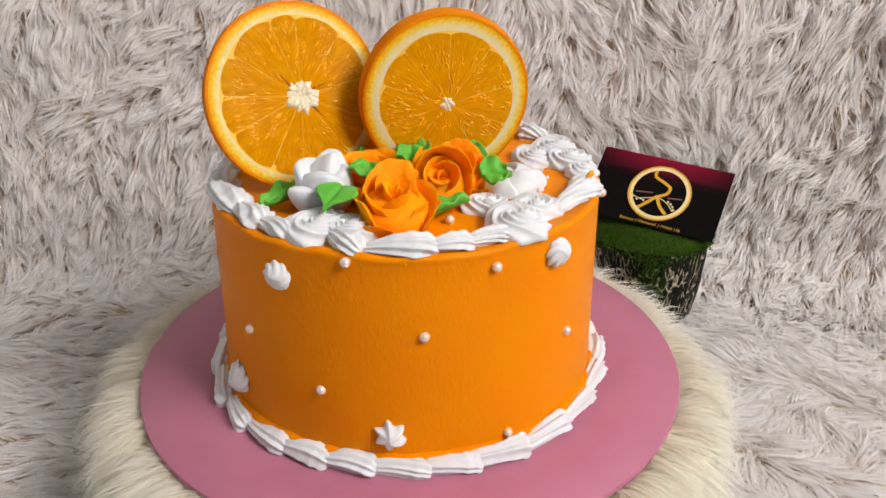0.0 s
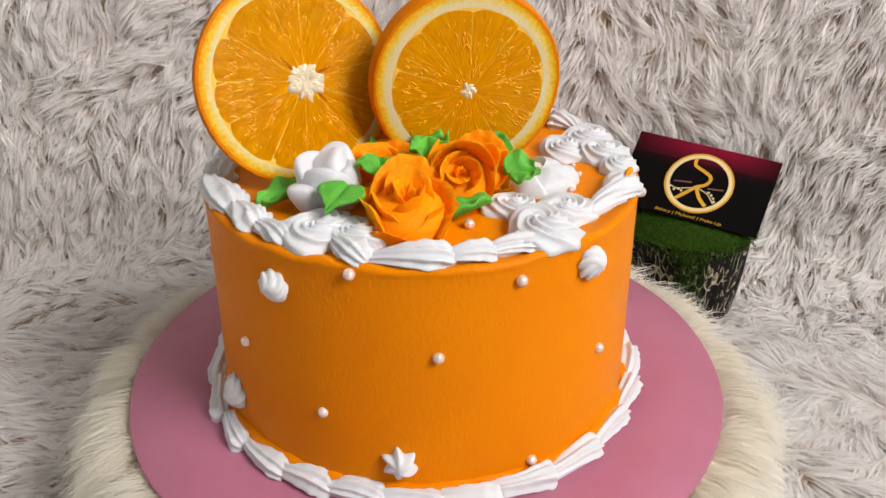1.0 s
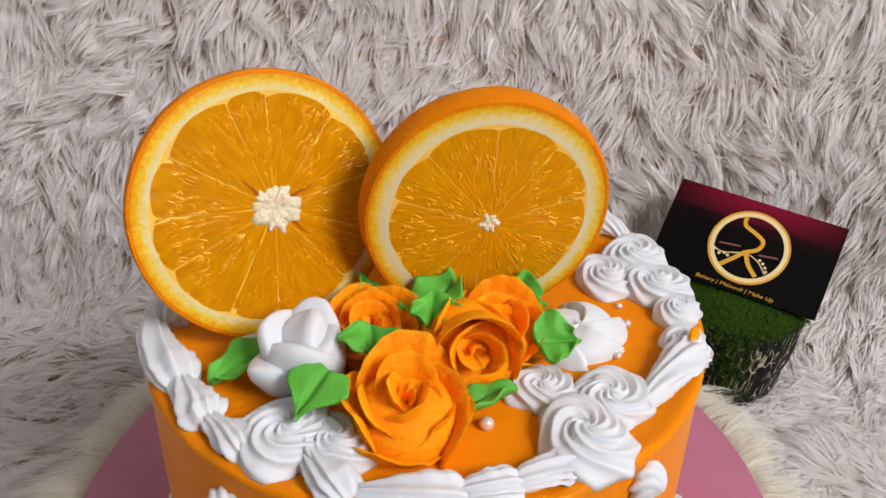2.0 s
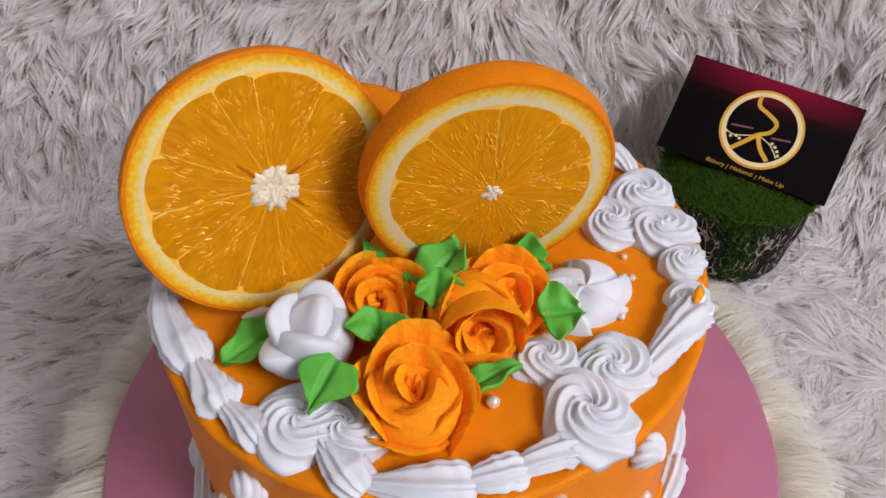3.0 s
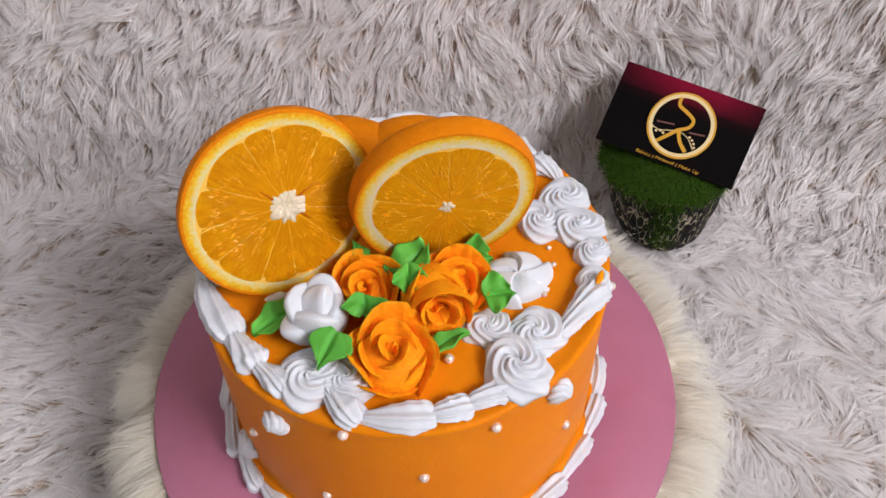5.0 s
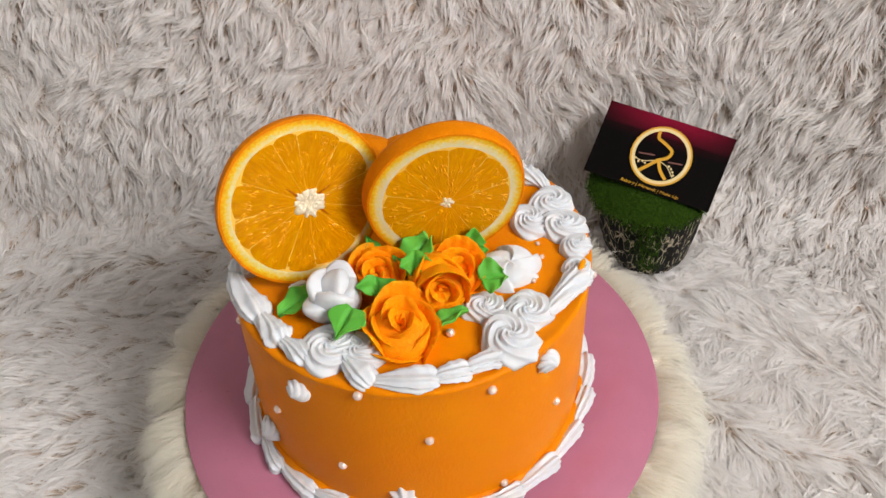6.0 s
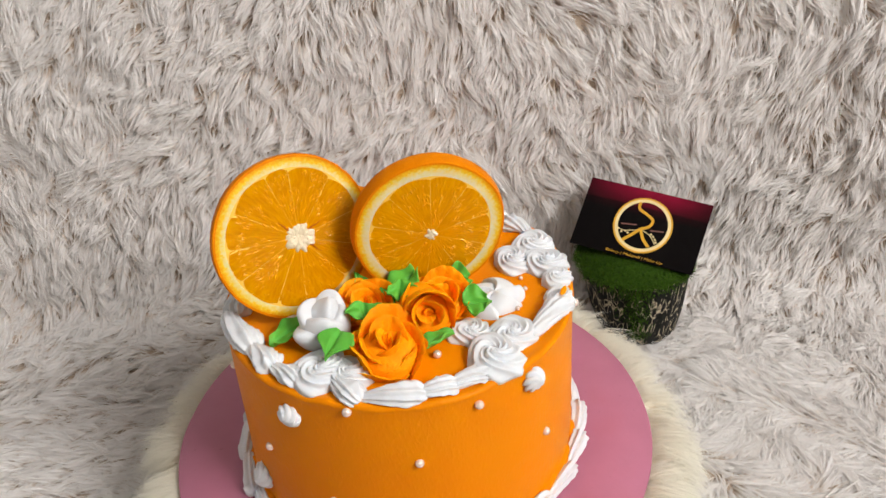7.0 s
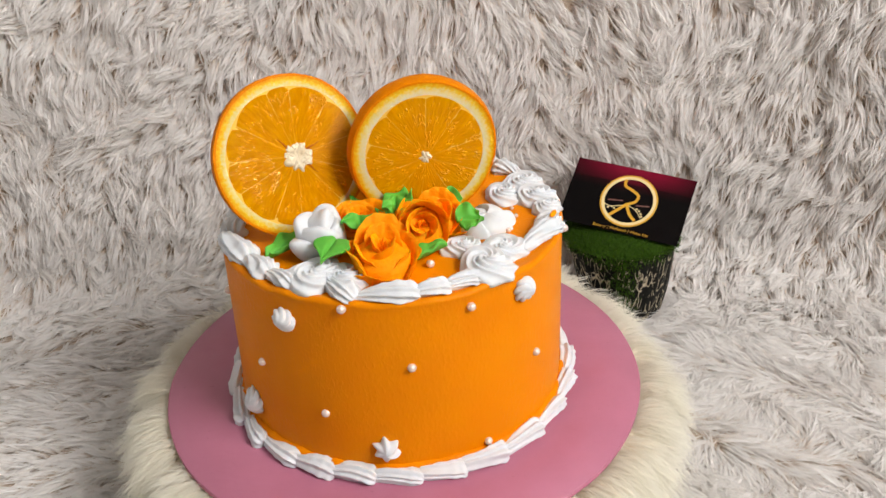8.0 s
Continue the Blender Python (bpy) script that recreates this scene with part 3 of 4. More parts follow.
def shell(a0, a1, r0, r1, z, thick, name="piped_shell", seed=0, squash=0.78, tail=0.3, grow=0.9, lobes=9, fan=0.0, twist=0.9):
    """One piped shell along the rim: a thin tail at a0 that swells to a fluted head with a blunt toothed end at a1."""
    k = 26
    path, radii, ups = [], [], []
    for i in range(k + 1):
        s = i / k
        p = at_angle(a0 + (a1 - a0) * s, r0 + (r1 - r0) * s + 0.0006 * math.sin(3.5 * s + seed * 1.3), z)
        swell = tail + (1 - tail) * min(1, s / 0.86) ** grow + 0.05 * math.sin(6 * s + seed)
        p.z += thick * squash * (0.42 * swell + 0.22 * math.sin(math.pi * s))
        path.append(p)
        radii.append(thick * swell * (1.0 + 0.06 * s * s * math.sin(24 * s + 2 * seed)) * (1 + fan * max(0, s - 0.6)))
        ups.append(Vector((0, 0, 1)))
    ahead = (path[-1] - path[-3]).normalized() + Vector((0, 0, -0.25))
    end = radii[-1]
    for d, f in ((0.16, 0.98), (0.36, 0.90), (0.54, 0.76), (0.64, 0.55), (0.62, 0.30), (0.58, 0.10)):
        path.append(path[k] + ahead * (thick * d))
        radii.append(end * f)
        ups.append(Vector((0, 0, 1)))
    deep = [0.24 + 0.11 * (i / len(path)) ** 2 for i in range(len(path))]
    v, f = sweep(path, ups, radii, lobes, deep, twist + 0.7 * twist * math.sin(seed), 81, squash, seed, True)
    return part(name, mesh_of(name, v, f, WHITE), cake)


# top border: tail angle, head angle, tail radius, head radius, thickness
for i, (a0, a1, r0, r1, th) in enumerate([
        (-79, -58, 0.0835, 0.0785, 0.0068), (-59, -45, 0.0780, 0.0790, 0.0060), (-47, -32.5, 0.0790, 0.0790, 0.0052), (-24, -11, 0.0715, 0.0800, 0.0055),
        (-10.5, 7.5, 0.0808, 0.0790, 0.0060), (7, 18, 0.0785, 0.0788, 0.0052), (17.5, 30, 0.0775, 0.0788, 0.0052), (55, 74, 0.0752, 0.0805, 0.0062)]):
    shell(a0, a1, r0, r1, H, th, seed=i, tail=0.36, grow=0.9, fan=0.0)
# back border, piped the same way
for i, (a0, a1) in enumerate([(122, 131), (131, 142), (143, 156), (157, 169), (170, 186), (186, 197), (197, 209), (209, 221), (221, 234), (234, 246), (246, 258), (258, 270), (270, 281)]):
    shell(a0, a1, 0.0800, 0.0785, H, 0.0060 + 0.0008 * math.sin(i * 2.3), seed=20 + i)
# bottom border
bottom = [-92, -75, -59, -46, -31, -18.5, -6, 8, 21, 35, 51, 67, 81, 95, 110, 125, 141, 157, 172, 188, 203, 219, 235, 251, 268]
for i, (a0, a1) in enumerate(zip(bottom, bottom[1:])):
    shell(a0 - 2.5, a1 - 2.2, 0.0898, 0.0912, -0.0042, 0.0048 + 0.0004 * math.sin(i * 1.7), seed=50 + i, squash=0.98, tail=0.66, grow=1.1, lobes=8, twist=0.3)


def swirl_mesh(x, y, r, tall=1.0, turn=0.0, z=H, name="piped_rosette", seed=0, turns=1.7, arms=6, ridge=0.15, sweep_round=4.2, lapped=False):
    """A piped swirl: a puffy mound wound from a ridged rope, with a hollow in the middle."""
    nr, na = 44, 120
    rings = []
    for i in range(nr + 1):
        s = 1.0 - i / nr * 0.985
        ring = []
        for j in range(na):
            a = 2 * math.pi * j / na
            u = turns * (1 - s) ** 0.9 + (a + turn) / (2 * math.pi)
            edge = 1 + 0.10 * math.sin(a * 2 + seed * 2.1) + 0.05 * math.sin(a * 3 + seed)
            dome = max(0.0, 1 - s ** 3.2) ** 0.55
            fade = min(1.0, s / 0.16)
            rope = 1.0 if lapped else abs(math.sin(math.pi * u)) ** 0.55
            arm = arms * (a + 0.22 * math.sin(a + seed * 3) + 0.12 * math.sin(2 * a + seed)) / (2 * math.pi) + sweep_round * (1 - s) + seed
            fine = 1 - (arm % 1.0) ** 0.6 if lapped else abs(math.sin(math.pi * arm)) ** 1.1
            puff = r * fade * (0.13 * (rope - 1) * (1 - 0.85 * s ** 3) - ridge * fine)
            lift = r * tall * (0.86 * dome - 0.10 * math.exp(-(s / 0.13) ** 2)) + 0.05 * r * noise.noise(Vector((math.cos(a) * s * 2, math.sin(a) * s * 2, seed * 3)))
            rr = r * s * edge + puff * s * 0.9
            ring.append(Vector((x + rr * math.cos(a), y + rr * math.sin(a), z - 0.0004 + max(0.0, lift + puff * (1 - s * s * 0.6)))))
        rings.append(ring)
    return mesh_of(name, *tube(rings), WHITE)


for i, (x, y, r, tall) in enumerate([
        (-0.0323, -0.0625, 0.0138, 0.7), (-0.0200, -0.0640, 0.0120, 0.7), (0.0444, -0.0578, 0.0142, 0.7), (0.0527, -0.0419, 0.0122, 0.6), (0.0342, -0.0398, 0.0105, 0.7),
        (0.0780, -0.0170, 0.0080, 0.9), (0.0784, -0.0013, 0.0078, 1.0), (0.0729, 0.0134, 0.0120, 0.7), (0.0577, 0.0165, 0.0112, 0.7), (0.0690, 0.0300, 0.0118, 0.7)]):
    part("piped_rosette", swirl_mesh(x, y, r * 1.06, tall * 0.92, turn=i * 1.9, seed=i, turns=1.65 + 0.25 * math.sin(i * 2.7), arms=7, ridge=0.105), cake)

dab = Vector((0.0790, -0.0190, H + 0.0072))
v, f = sweep([dab + Vector((0.0005 * k, 0.0012 * k, 0.0002 * math.sin(k))) for k in range(-3, 4)], [Vector((0, 0, 1))] * 7, [0.0002, 0.0010, 0.0014, 0.0015, 0.0013, 0.0009, 0.0002], 3, 0.15, 0.5, 14, 0.6)
part("frosting_dab", mesh_of("frosting_dab", v, f, BUTTER), cake, label="smear of orange frosting")


def star_drop(deg, z, size, spin, sharp, twist, tall=0.8, seed=0):
    """A small fluted kiss piped on the side of the cake."""
    rings, lobes, seg = [], 6 if sharp > 0.4 else 7, 84
    for s in np.linspace(0, 0.985, 14):
        r = size * 1.02 * (1 - s ** 2.4) ** 0.62 * (0.86 + 0.14 * min(1, s * 5))
        deep = sharp * (1 - 0.35 * s)
        ring = []
        for j in range(seg):
            a = 2 * math.pi * j / seg
            fold = abs(math.sin(lobes * (a + spin + twist * s) / 2))
            fl = 1 - fold ** 1.3 if sharp > 0.4 else fold ** 0.7
            rr = r * (1 - deep + deep * fl) * 1.12
            ring.append(Vector((rr * math.cos(a), rr * math.sin(a), size * tall * 1.35 * s + 0.12 * size * math.sin(a + seed) * s)))
        rings.append(ring)
    v, f = tube(rings)
    a = radians(deg)
    m = Matrix.Translation(at_angle(deg, R - 0.0005, z)) @ pose(0, 0, 0, 90, 0, deg)
    return part("piped_star", mesh_of("piped_star", v, f, WHITE), cake, m)


for k, (deg, z, size, spin, sharp, twist) in enumerate([(-32.3, 0.0760, 0.0056, 0.2, 0.26, 1.5), (44.6, 0.0802, 0.0057, 0.9, 0.30, 1.3), (-2.9, 0.0116, 0.0064, 0.30, 0.42, 0.4), (-55.0, 0.0140, 0.0067, 0.0, 0.28, 1.4)]):
    star_drop(deg, z, size, spin, sharp, twist, seed=k)
# ---- sugar pearls ----
bm = bmesh.new()
bmesh.ops.create_icosphere(bm, subdivisions=3, radius=1.0)
pearl_mesh = from_bm("pearl", bm, PEARL, True)


def pearl(p, r, where):
    ob = thing("sugar_pearl", "small glossy pale pink sugar pearl " + where, "sugar pearl", Matrix.Translation(p + Vector((0, 0, Z0))) @ Matrix.Diagonal((r, r, r * 0.96, 1)), group="sugar pearls on the cake", data=pearl_mesh)
    return ob


for deg, z in [(-12.7, 0.0872), (24.9, 0.0825), (-45.9, 0.0443), (6.3, 0.0566), (51.7, 0.0398), (-21.4, 0.0287), (29.9, 0.0042), (-78.0, 0.0590), (79.5, 0.0865)]:
    pearl(at_angle(deg, R + 0.0008 + (0.0006 if z < 0.02 else 0), z), 0.0021, "pressed into the cake side")
for x, y, r in [(0.0606, 0.0016, 0.0011), (0.0620, -0.0073, 0.0012), (0.0571, -0.0229, 0.0013), (0.0190, -0.0540, 0.0020)]:
    pearl(Vector((x, y, H + r * 0.7)), r, "on the cake top")

# ---- buttercream roses ----


def petal(arc, half, r0, r1, tall, curl, seed, material, sharp=2.6, thick=0.0024, low=0.0, nu=41, nv=12, rag=0.0018, tuck=0.0011, straight=0.0, fall=None):
    """One petal: a curved wall round the rose's axis that opens outwards, with an uneven lip."""
    pick = random.Random(int(seed * 977) + 5)
    half *= pick.uniform(0.88, 1.14)
    tall *= pick.uniform(0.93, 1.05)
    slant, wave, phase = pick.uniform(-0.16, 0.16), pick.uniform(0.03, 0.08) * r1, pick.uniform(0, 6)
    slant = slant if fall is None else fall
    outer, inner = [], []
    for i in range(nu):
        u = 2 * i / (nu - 1) - 1
        a = arc + half * u
        crown = 1 - 0.55 * abs(u) ** sharp + slant * u * (1 - u * u)
        lip = rag * noise.noise(Vector((u * 5, seed * 7.3, 0))) + 0.16 * rag * noise.noise(Vector((u * 14, seed * 3.1, 4)))
        for k in range(nv):
            s = k / (nv - 1)
            z = low + (tall * crown + lip) * s
            r = r0 + (r1 - r0) * s ** 1.4 * (0.55 + 0.45 * crown) + curl * max(0, s - 0.7) ** 2 * 11
            z -= curl * max(0, s - 0.8) ** 2 * 14
            r += 0.0005 * noise.noise(Vector((u * 2.6, s * 2.5, seed * 3.7))) + wave * math.sin(3.2 * u + phase) * s
            r = r * (1 + straight * (u * u - 0.33)) - tuck * u
            th = thick * (1.25 - 0.85 * s ** 1.6) * (1 - 0.45 * abs(u) ** 4) * max(0.12, 1 - max(0.0, (s - 0.78) / 0.22) ** 2) ** 0.5
            outer.append(Vector((r * math.cos(a), r * math.sin(a), z)))
            inner.append(Vector(((r - th) * math.cos(a), (r - th) * math.sin(a), z - 0.0001)))
    n = nu * nv
    faces = []
    for i in range(nu - 1):
        for k in range(nv - 1):
            a = i * nv + k
            faces += [(a, a + nv, a + nv + 1, a + 1), (n + a, n + a + 1, n + a + nv + 1, n + a + nv)]
        t = i * nv + nv - 1
        faces += [(t, t + nv, n + t + nv, n + t), (i * nv, n + i * nv, n + (i + 1) * nv, (i + 1) * nv)]
    for k in range(nv - 1):
        e = (nu - 1) * nv + k
        faces += [(k, k + 1, n + k + 1, n + k), (e, n + e, n + e + 1, e + 1)]
    return mesh_of("petal", outer + inner, faces, material, True, 75)


def rose(name, label, x, y, z, size, lean, lean_dir, spin, petals, material, group):
    """petals: rows of arc, half angle, base radius, lip radius, height, curl (in units of size)."""
    tilt = Matrix.Rotation(radians(lean), 4, Vector((-math.sin(radians(lean_dir)), math.cos(radians(lean_dir)), 0)))
    ob = thing(name, label, "cream flower", Matrix.Translation((x, y, Z0 + H + z)) @ tilt @ pose(0, 0, 0, 0, 0, spin), group=group)
    v, f = lathe([(0.05 * size, -0.012), (0.74 * size, -0.010), (0.78 * size, 0.0), (0.78 * size, 0.42 * size), (0.70 * size, 0.62 * size), (0.50 * size, 0.74 * size), (0.26 * size, 0.80 * size), (0.12 * size, 0.76 * size), (0.03 * size, 0.66 * size)], 36)
    part("base", mesh_of("base", v, f, material), ob)
    for k, (arc, half, r0, r1, tall, curl, *fall) in enumerate(petals):
        part("petal", petal(radians(arc), radians(half), r0 * size, r1 * size, tall * size, curl * size, k + spin * 0.1, material, low=-0.001 if r0 > 0.4 else 0.15 * size, straight=0.14 if r0 > 0.7 else 0.10, sharp=2.5, tuck=0.0014 if r0 > 0.4 else 0.0009, thick=0.0026, rag=0.0013, fall=fall[0] if fall else None), ob)
    return ob


FULL = [(10, 165, 0.10, 0.13, 0.94, 0.0), (165, 112, 0.22, 0.27, 1.00, 0.0), (300, 108, 0.31, 0.38, 1.05, 0.0), (55, 100, 0.40, 0.48, 1.06, 0.0),
        (180, 88, 0.52, 0.61, 1.05, 0.0), (290, 86, 0.58, 0.68, 0.99, 0.0), (50, 84, 0.66, 0.78, 1.04, 0.005), (140, 66, 0.72, 0.92, 1.06, 0.0), (234, 64, 0.74, 0.98, 0.90, 0.01), (330, 66, 0.76, 0.96, 0.88, 0.01)]
ORANGE = "orange buttercream roses"
rose("buttercream_rose", "large orange buttercream rose in full bloom", -0.0022, -0.0545, -0.001, 0.0180, 14, -85, 0,
     [(40, 150, 0.10, 0.14, 0.86, 0.0), (190, 105, 0.20, 0.28, 0.94, 0.0), (320, 100, 0.30, 0.40, 0.98, 0.0), (90, 92, 0.38, 0.52, 1.02, 0.0), (215, 74, 0.50, 0.66, 0.98, 0.0, -0.2), (318, 70, 0.54, 0.72, 0.86, 0.0, 0.2),
      (30, 64, 0.62, 0.84, 1.00, 0.0), (108, 70, 0.66, 0.90, 1.16, 0.004), (188, 62, 0.70, 0.90, 1.00, 0.006, 0.25), (352, 54, 0.74, 0.96, 0.86, 0.01, -0.2), (268, 58, 0.78, 0.93, 0.68, 0.004, -0.4)], BUTTER, ORANGE)
rose("buttercream_rose", "orange buttercream rose tilted forward beneath a hooding petal", 0.0125, -0.0290, 0.0075, 0.0165, 60, -76, 104,
     FULL[:4] + [(350, 98, 0.66, 0.74, 1.42, -0.05), (70, 54, 0.60, 0.76, 0.86, 0.0), (150, 60, 0.64, 0.82, 0.82, 0.02), (215, 56, 0.66, 0.84, 0.70, 0.02), (285, 62, 0.64, 0.80, 1.0, 0.0)], BUTTER, ORANGE)
rose("buttercream_rose", "orange buttercream rose leaning beside the orange slices", -0.0138, -0.0218, 0.000, 0.0152, 28, -95, 200, FULL, BUTTER, ORANGE)
rose("buttercream_rose", "orange buttercream rose behind the tilted one", 0.0218, -0.0208, 0.001, 0.0158, 24, -85, 310, FULL, BUTTER, ORANGE)

WHITES = "white cream flowers"


def plump(out, away, mid, wide, high, thick, lean, peak=0.0, turn=0.0, seed=0.0):
    """A fat smooth petal of piped cream: a pillow bent round the flower's axis, its top curling outwards."""
    rings = []
    for i in range(23):
        s = math.sin(math.pi * (i / 22 - 0.5) * 0.985)
        c = math.sqrt(1 - s * s)
        ring = []
        for j in range(36):
            t = 2 * math.pi * j / 36
            x = wide / 2 * c ** 0.72 * math.cos(t) * (1 - peak * max(0.0, s))
            n = thick / 2 * c ** 1.15 * math.copysign(abs(math.sin(t)) ** 0.8, math.sin(t))
            n += 0.0022 * max(0.0, s) ** 2 - 0.95 * x * x / wide
            z = high / 2 * s + 0.06 * high * math.sin(x / wide * 5 + seed)
            ring.append(Vector((x, n, z)) + 0.0005 * noise.noise_vector(Vector((x * 160, z * 160, seed))))
        rings.append(ring)
    m = pose(0, 0, mid, 0, 0, out - 90) @ Matrix.Translation((0, away, 0)) @ pose(0, 0, 0, -lean) @ pose(0, 0, 0, 0, turn)
    return mesh_of("petal", *tube([[m @ p for p in ring] for ring in rings]), WHITE)


ruffled = thing("cream_flower", "white ruffled cream flower with thick smooth petals", "cream flower", pose(-0.0315, -0.0385, Z0 + H), group=WHITES)
for k, row in enumerate([(60, 0.0014, 0.0114, 0.0150, 0.0210, 0.0140, 0, 0.1, 0), (75, 0.0072, 0.0098, 0.0215, 0.0212, 0.0100, -2, 0.2, 8), (150, 0.0072, 0.0098, 0.0210, 0.0208, 0.0100, -2, 0.1, -10),
                         (355, 0.0068, 0.0090, 0.0200, 0.0205, 0.0100, 2, 0.3, 10), (285, 0.0068, 0.0082, 0.0225, 0.0184, 0.0100, 2, 0.1, -14), (222, 0.0096, 0.0056, 0.0185, 0.0150, 0.0090, 30, 0.2, 8)]):
    part("petal", plump(*row, seed=k * 1.7), ruffled)
thing("cream_flower", "white open cream flower with broad swirled petals", "cream flower", pose(0.0460, -0.0155, Z0 + H, 6, 4, 0), group=WHITES,
      data=swirl_mesh(0, 0, 0.0152, 0.66, 2.0, 0.0, "cream_flower", 6.3, 0.6, 5, 0.20, 0.7, True))

# ---- piped leaves ----


def leaf(base, tip, wide, seed, twist=0.0, cup=0.17, point=0.8, ruffle=0.10, lop=0.0, label="bright green piped buttercream leaf with a creased rib"):
    """A piped leaf from base to tip: two ruffled halves that meet in a sunken rib."""
    b, t = Vector(base), Vector(tip)
    axis = t - b
    length = axis.length
    axis.normalize()
    side = axis.cross(Vector((0, 0, 1))).normalized()
    up = side.cross(axis).normalized()
    rot = Matrix.Rotation(twist, 3, axis)
    side, up = rot @ side, rot @ up
    nu, nv = 19, 21
    topv, lowv = [], []
    for i in range(nu):
        s = i / (nu - 1)
        w = wide * (0.66 + 0.50 * math.sin(math.pi * min(1, s * 0.9 + 0.12))) * (1 - point * s ** 3) * (1 + 0.08 * math.sin(s * 10 + seed * 1.7))
        for k in range(nv):
            q = 2 * k / (nv - 1) - 1
            ruff = math.sin(s * 11 + seed * 2.1 + (1.3 if q > 0 else 0)) * ruffle * wide * abs(q) ** 1.4
            rib = -0.15 * wide * math.exp(-(q / 0.12) ** 2) * (0.35 + 0.65 * math.sin(math.pi * s))
            lift = cup * wide * abs(q) ** 1.6 + ruff + rib + 0.22 * length * (s - s * s)
            p = b + axis * (length * s + 0.08 * wide * math.sin(q * 3 + seed) - 0.20 * wide * (1 - q * q) * (1 - s)) + side * (q * w * 0.5 * (1 - math.copysign(lop, q))) + up * lift
            p += up * (0.0003 * noise.noise(p * 260))
            th = 0.0022 * (1.15 - 0.45 * abs(q) ** 3) * (1 - 0.35 * s)
            topv.append(p)
            lowv.append(p - up * th)
    n = nu * nv
    faces = []
    for i in range(nu - 1):
        for k in range(nv - 1):
            a = i * nv + k
            faces += [(a, a + 1, a + nv + 1, a + nv), (n + a, n + a + nv, n + a + nv + 1, n + a + 1)]
        l, r = i * nv, i * nv + nv - 1
        faces += [(l, l + nv, n + l + nv, n + l), (r, n + r, n + r + nv, r + nv)]
    for k in range(nv - 1):
        e = (nu - 1) * nv + k
        faces += [(k, n + k, n + k + 1, k + 1), (e, e + 1, n + e + 1, n + e)]
    me = mesh_of("leaf_blade", topv + lowv, faces, LEAF)
    bm = bmesh.new()
    bm.from_mesh(me)
    bmesh.ops.recalc_face_normals(bm, faces=bm.faces)
    bm.to_mesh(me)
    bm.free()
    return thing("piped_leaf", label, "cream leaf", Matrix.Translation((0, 0, Z0)), group="piped leaves between the flowers", data=me)


h = H
leaf((-0.0420, -0.0352, h + 0.007), (-0.0562, -0.0440, h + 0.003), 0.0120, 1, point=0.45, label="green piped leaf lying beside the white cream flower")
leaf((-0.0235, -0.0520, h + 0.0142), (-0.0285, -0.0640, h + 0.0112), 0.0154, 2, point=0.80, cup=0.03, ruffle=0.03, lop=0.09, label="green piped leaf spread over the white rosettes")
leaf((-0.0128, -0.0390, h + 0.0180), (-0.0118, -0.0452, h + 0.0150), 0.0148, 3, point=0.5, twist=0.05, ruffle=0.07, label="narrow green piped leaf between white and orange flowers")
leaf((-0.0020, -0.0235, h + 0.010), (0.0095, -0.0105, h + 0.0165), 0.0150, 4, point=0.4, twist=-0.1, label="large green piped leaf against an orange slice")
leaf((0.0032, -0.0265, h + 0.0205), (0.0034, -0.0340, h + 0.0175), 0.0128, 5, point=0.5, lop=-0.15, label="small dark green piped leaf among the roses")
leaf((0.0268, -0.0100, h + 0.0100), (0.0355, -0.0105, h + 0.0105), 0.0148, 6, point=0.6, twist=0.65, label="green piped leaf standing against an orange slice")
leaf((0.0345, -0.0312, h + 0.0120), (0.0437, -0.0302, h + 0.0120), 0.0148, 7, ruffle=0.06, point=0.65, twist=0.35, label="green piped leaf resting on the white flower")
leaf((0.0130, -0.0525, h + 0.0055), (0.0262, -0.0462, h + 0.0080), 0.0080, 8, point=0.7, twist=-0.2, label="green piped leaf under the tilted rose")
leaf((-0.0160, -0.0120, h + 0.006), (-0.0195, -0.0070, h + 0.0150), 0.0075, 9, label="dark green piped leaf tucked behind a rose")

# ---- orange slices ----
PALE = plain_material("pale_membrane", (0.80, 0.44, 0.05), (0.84, 0.52, 0.10), 300, 0.4, 0.0002, Specular_IOR_Level=0.08)


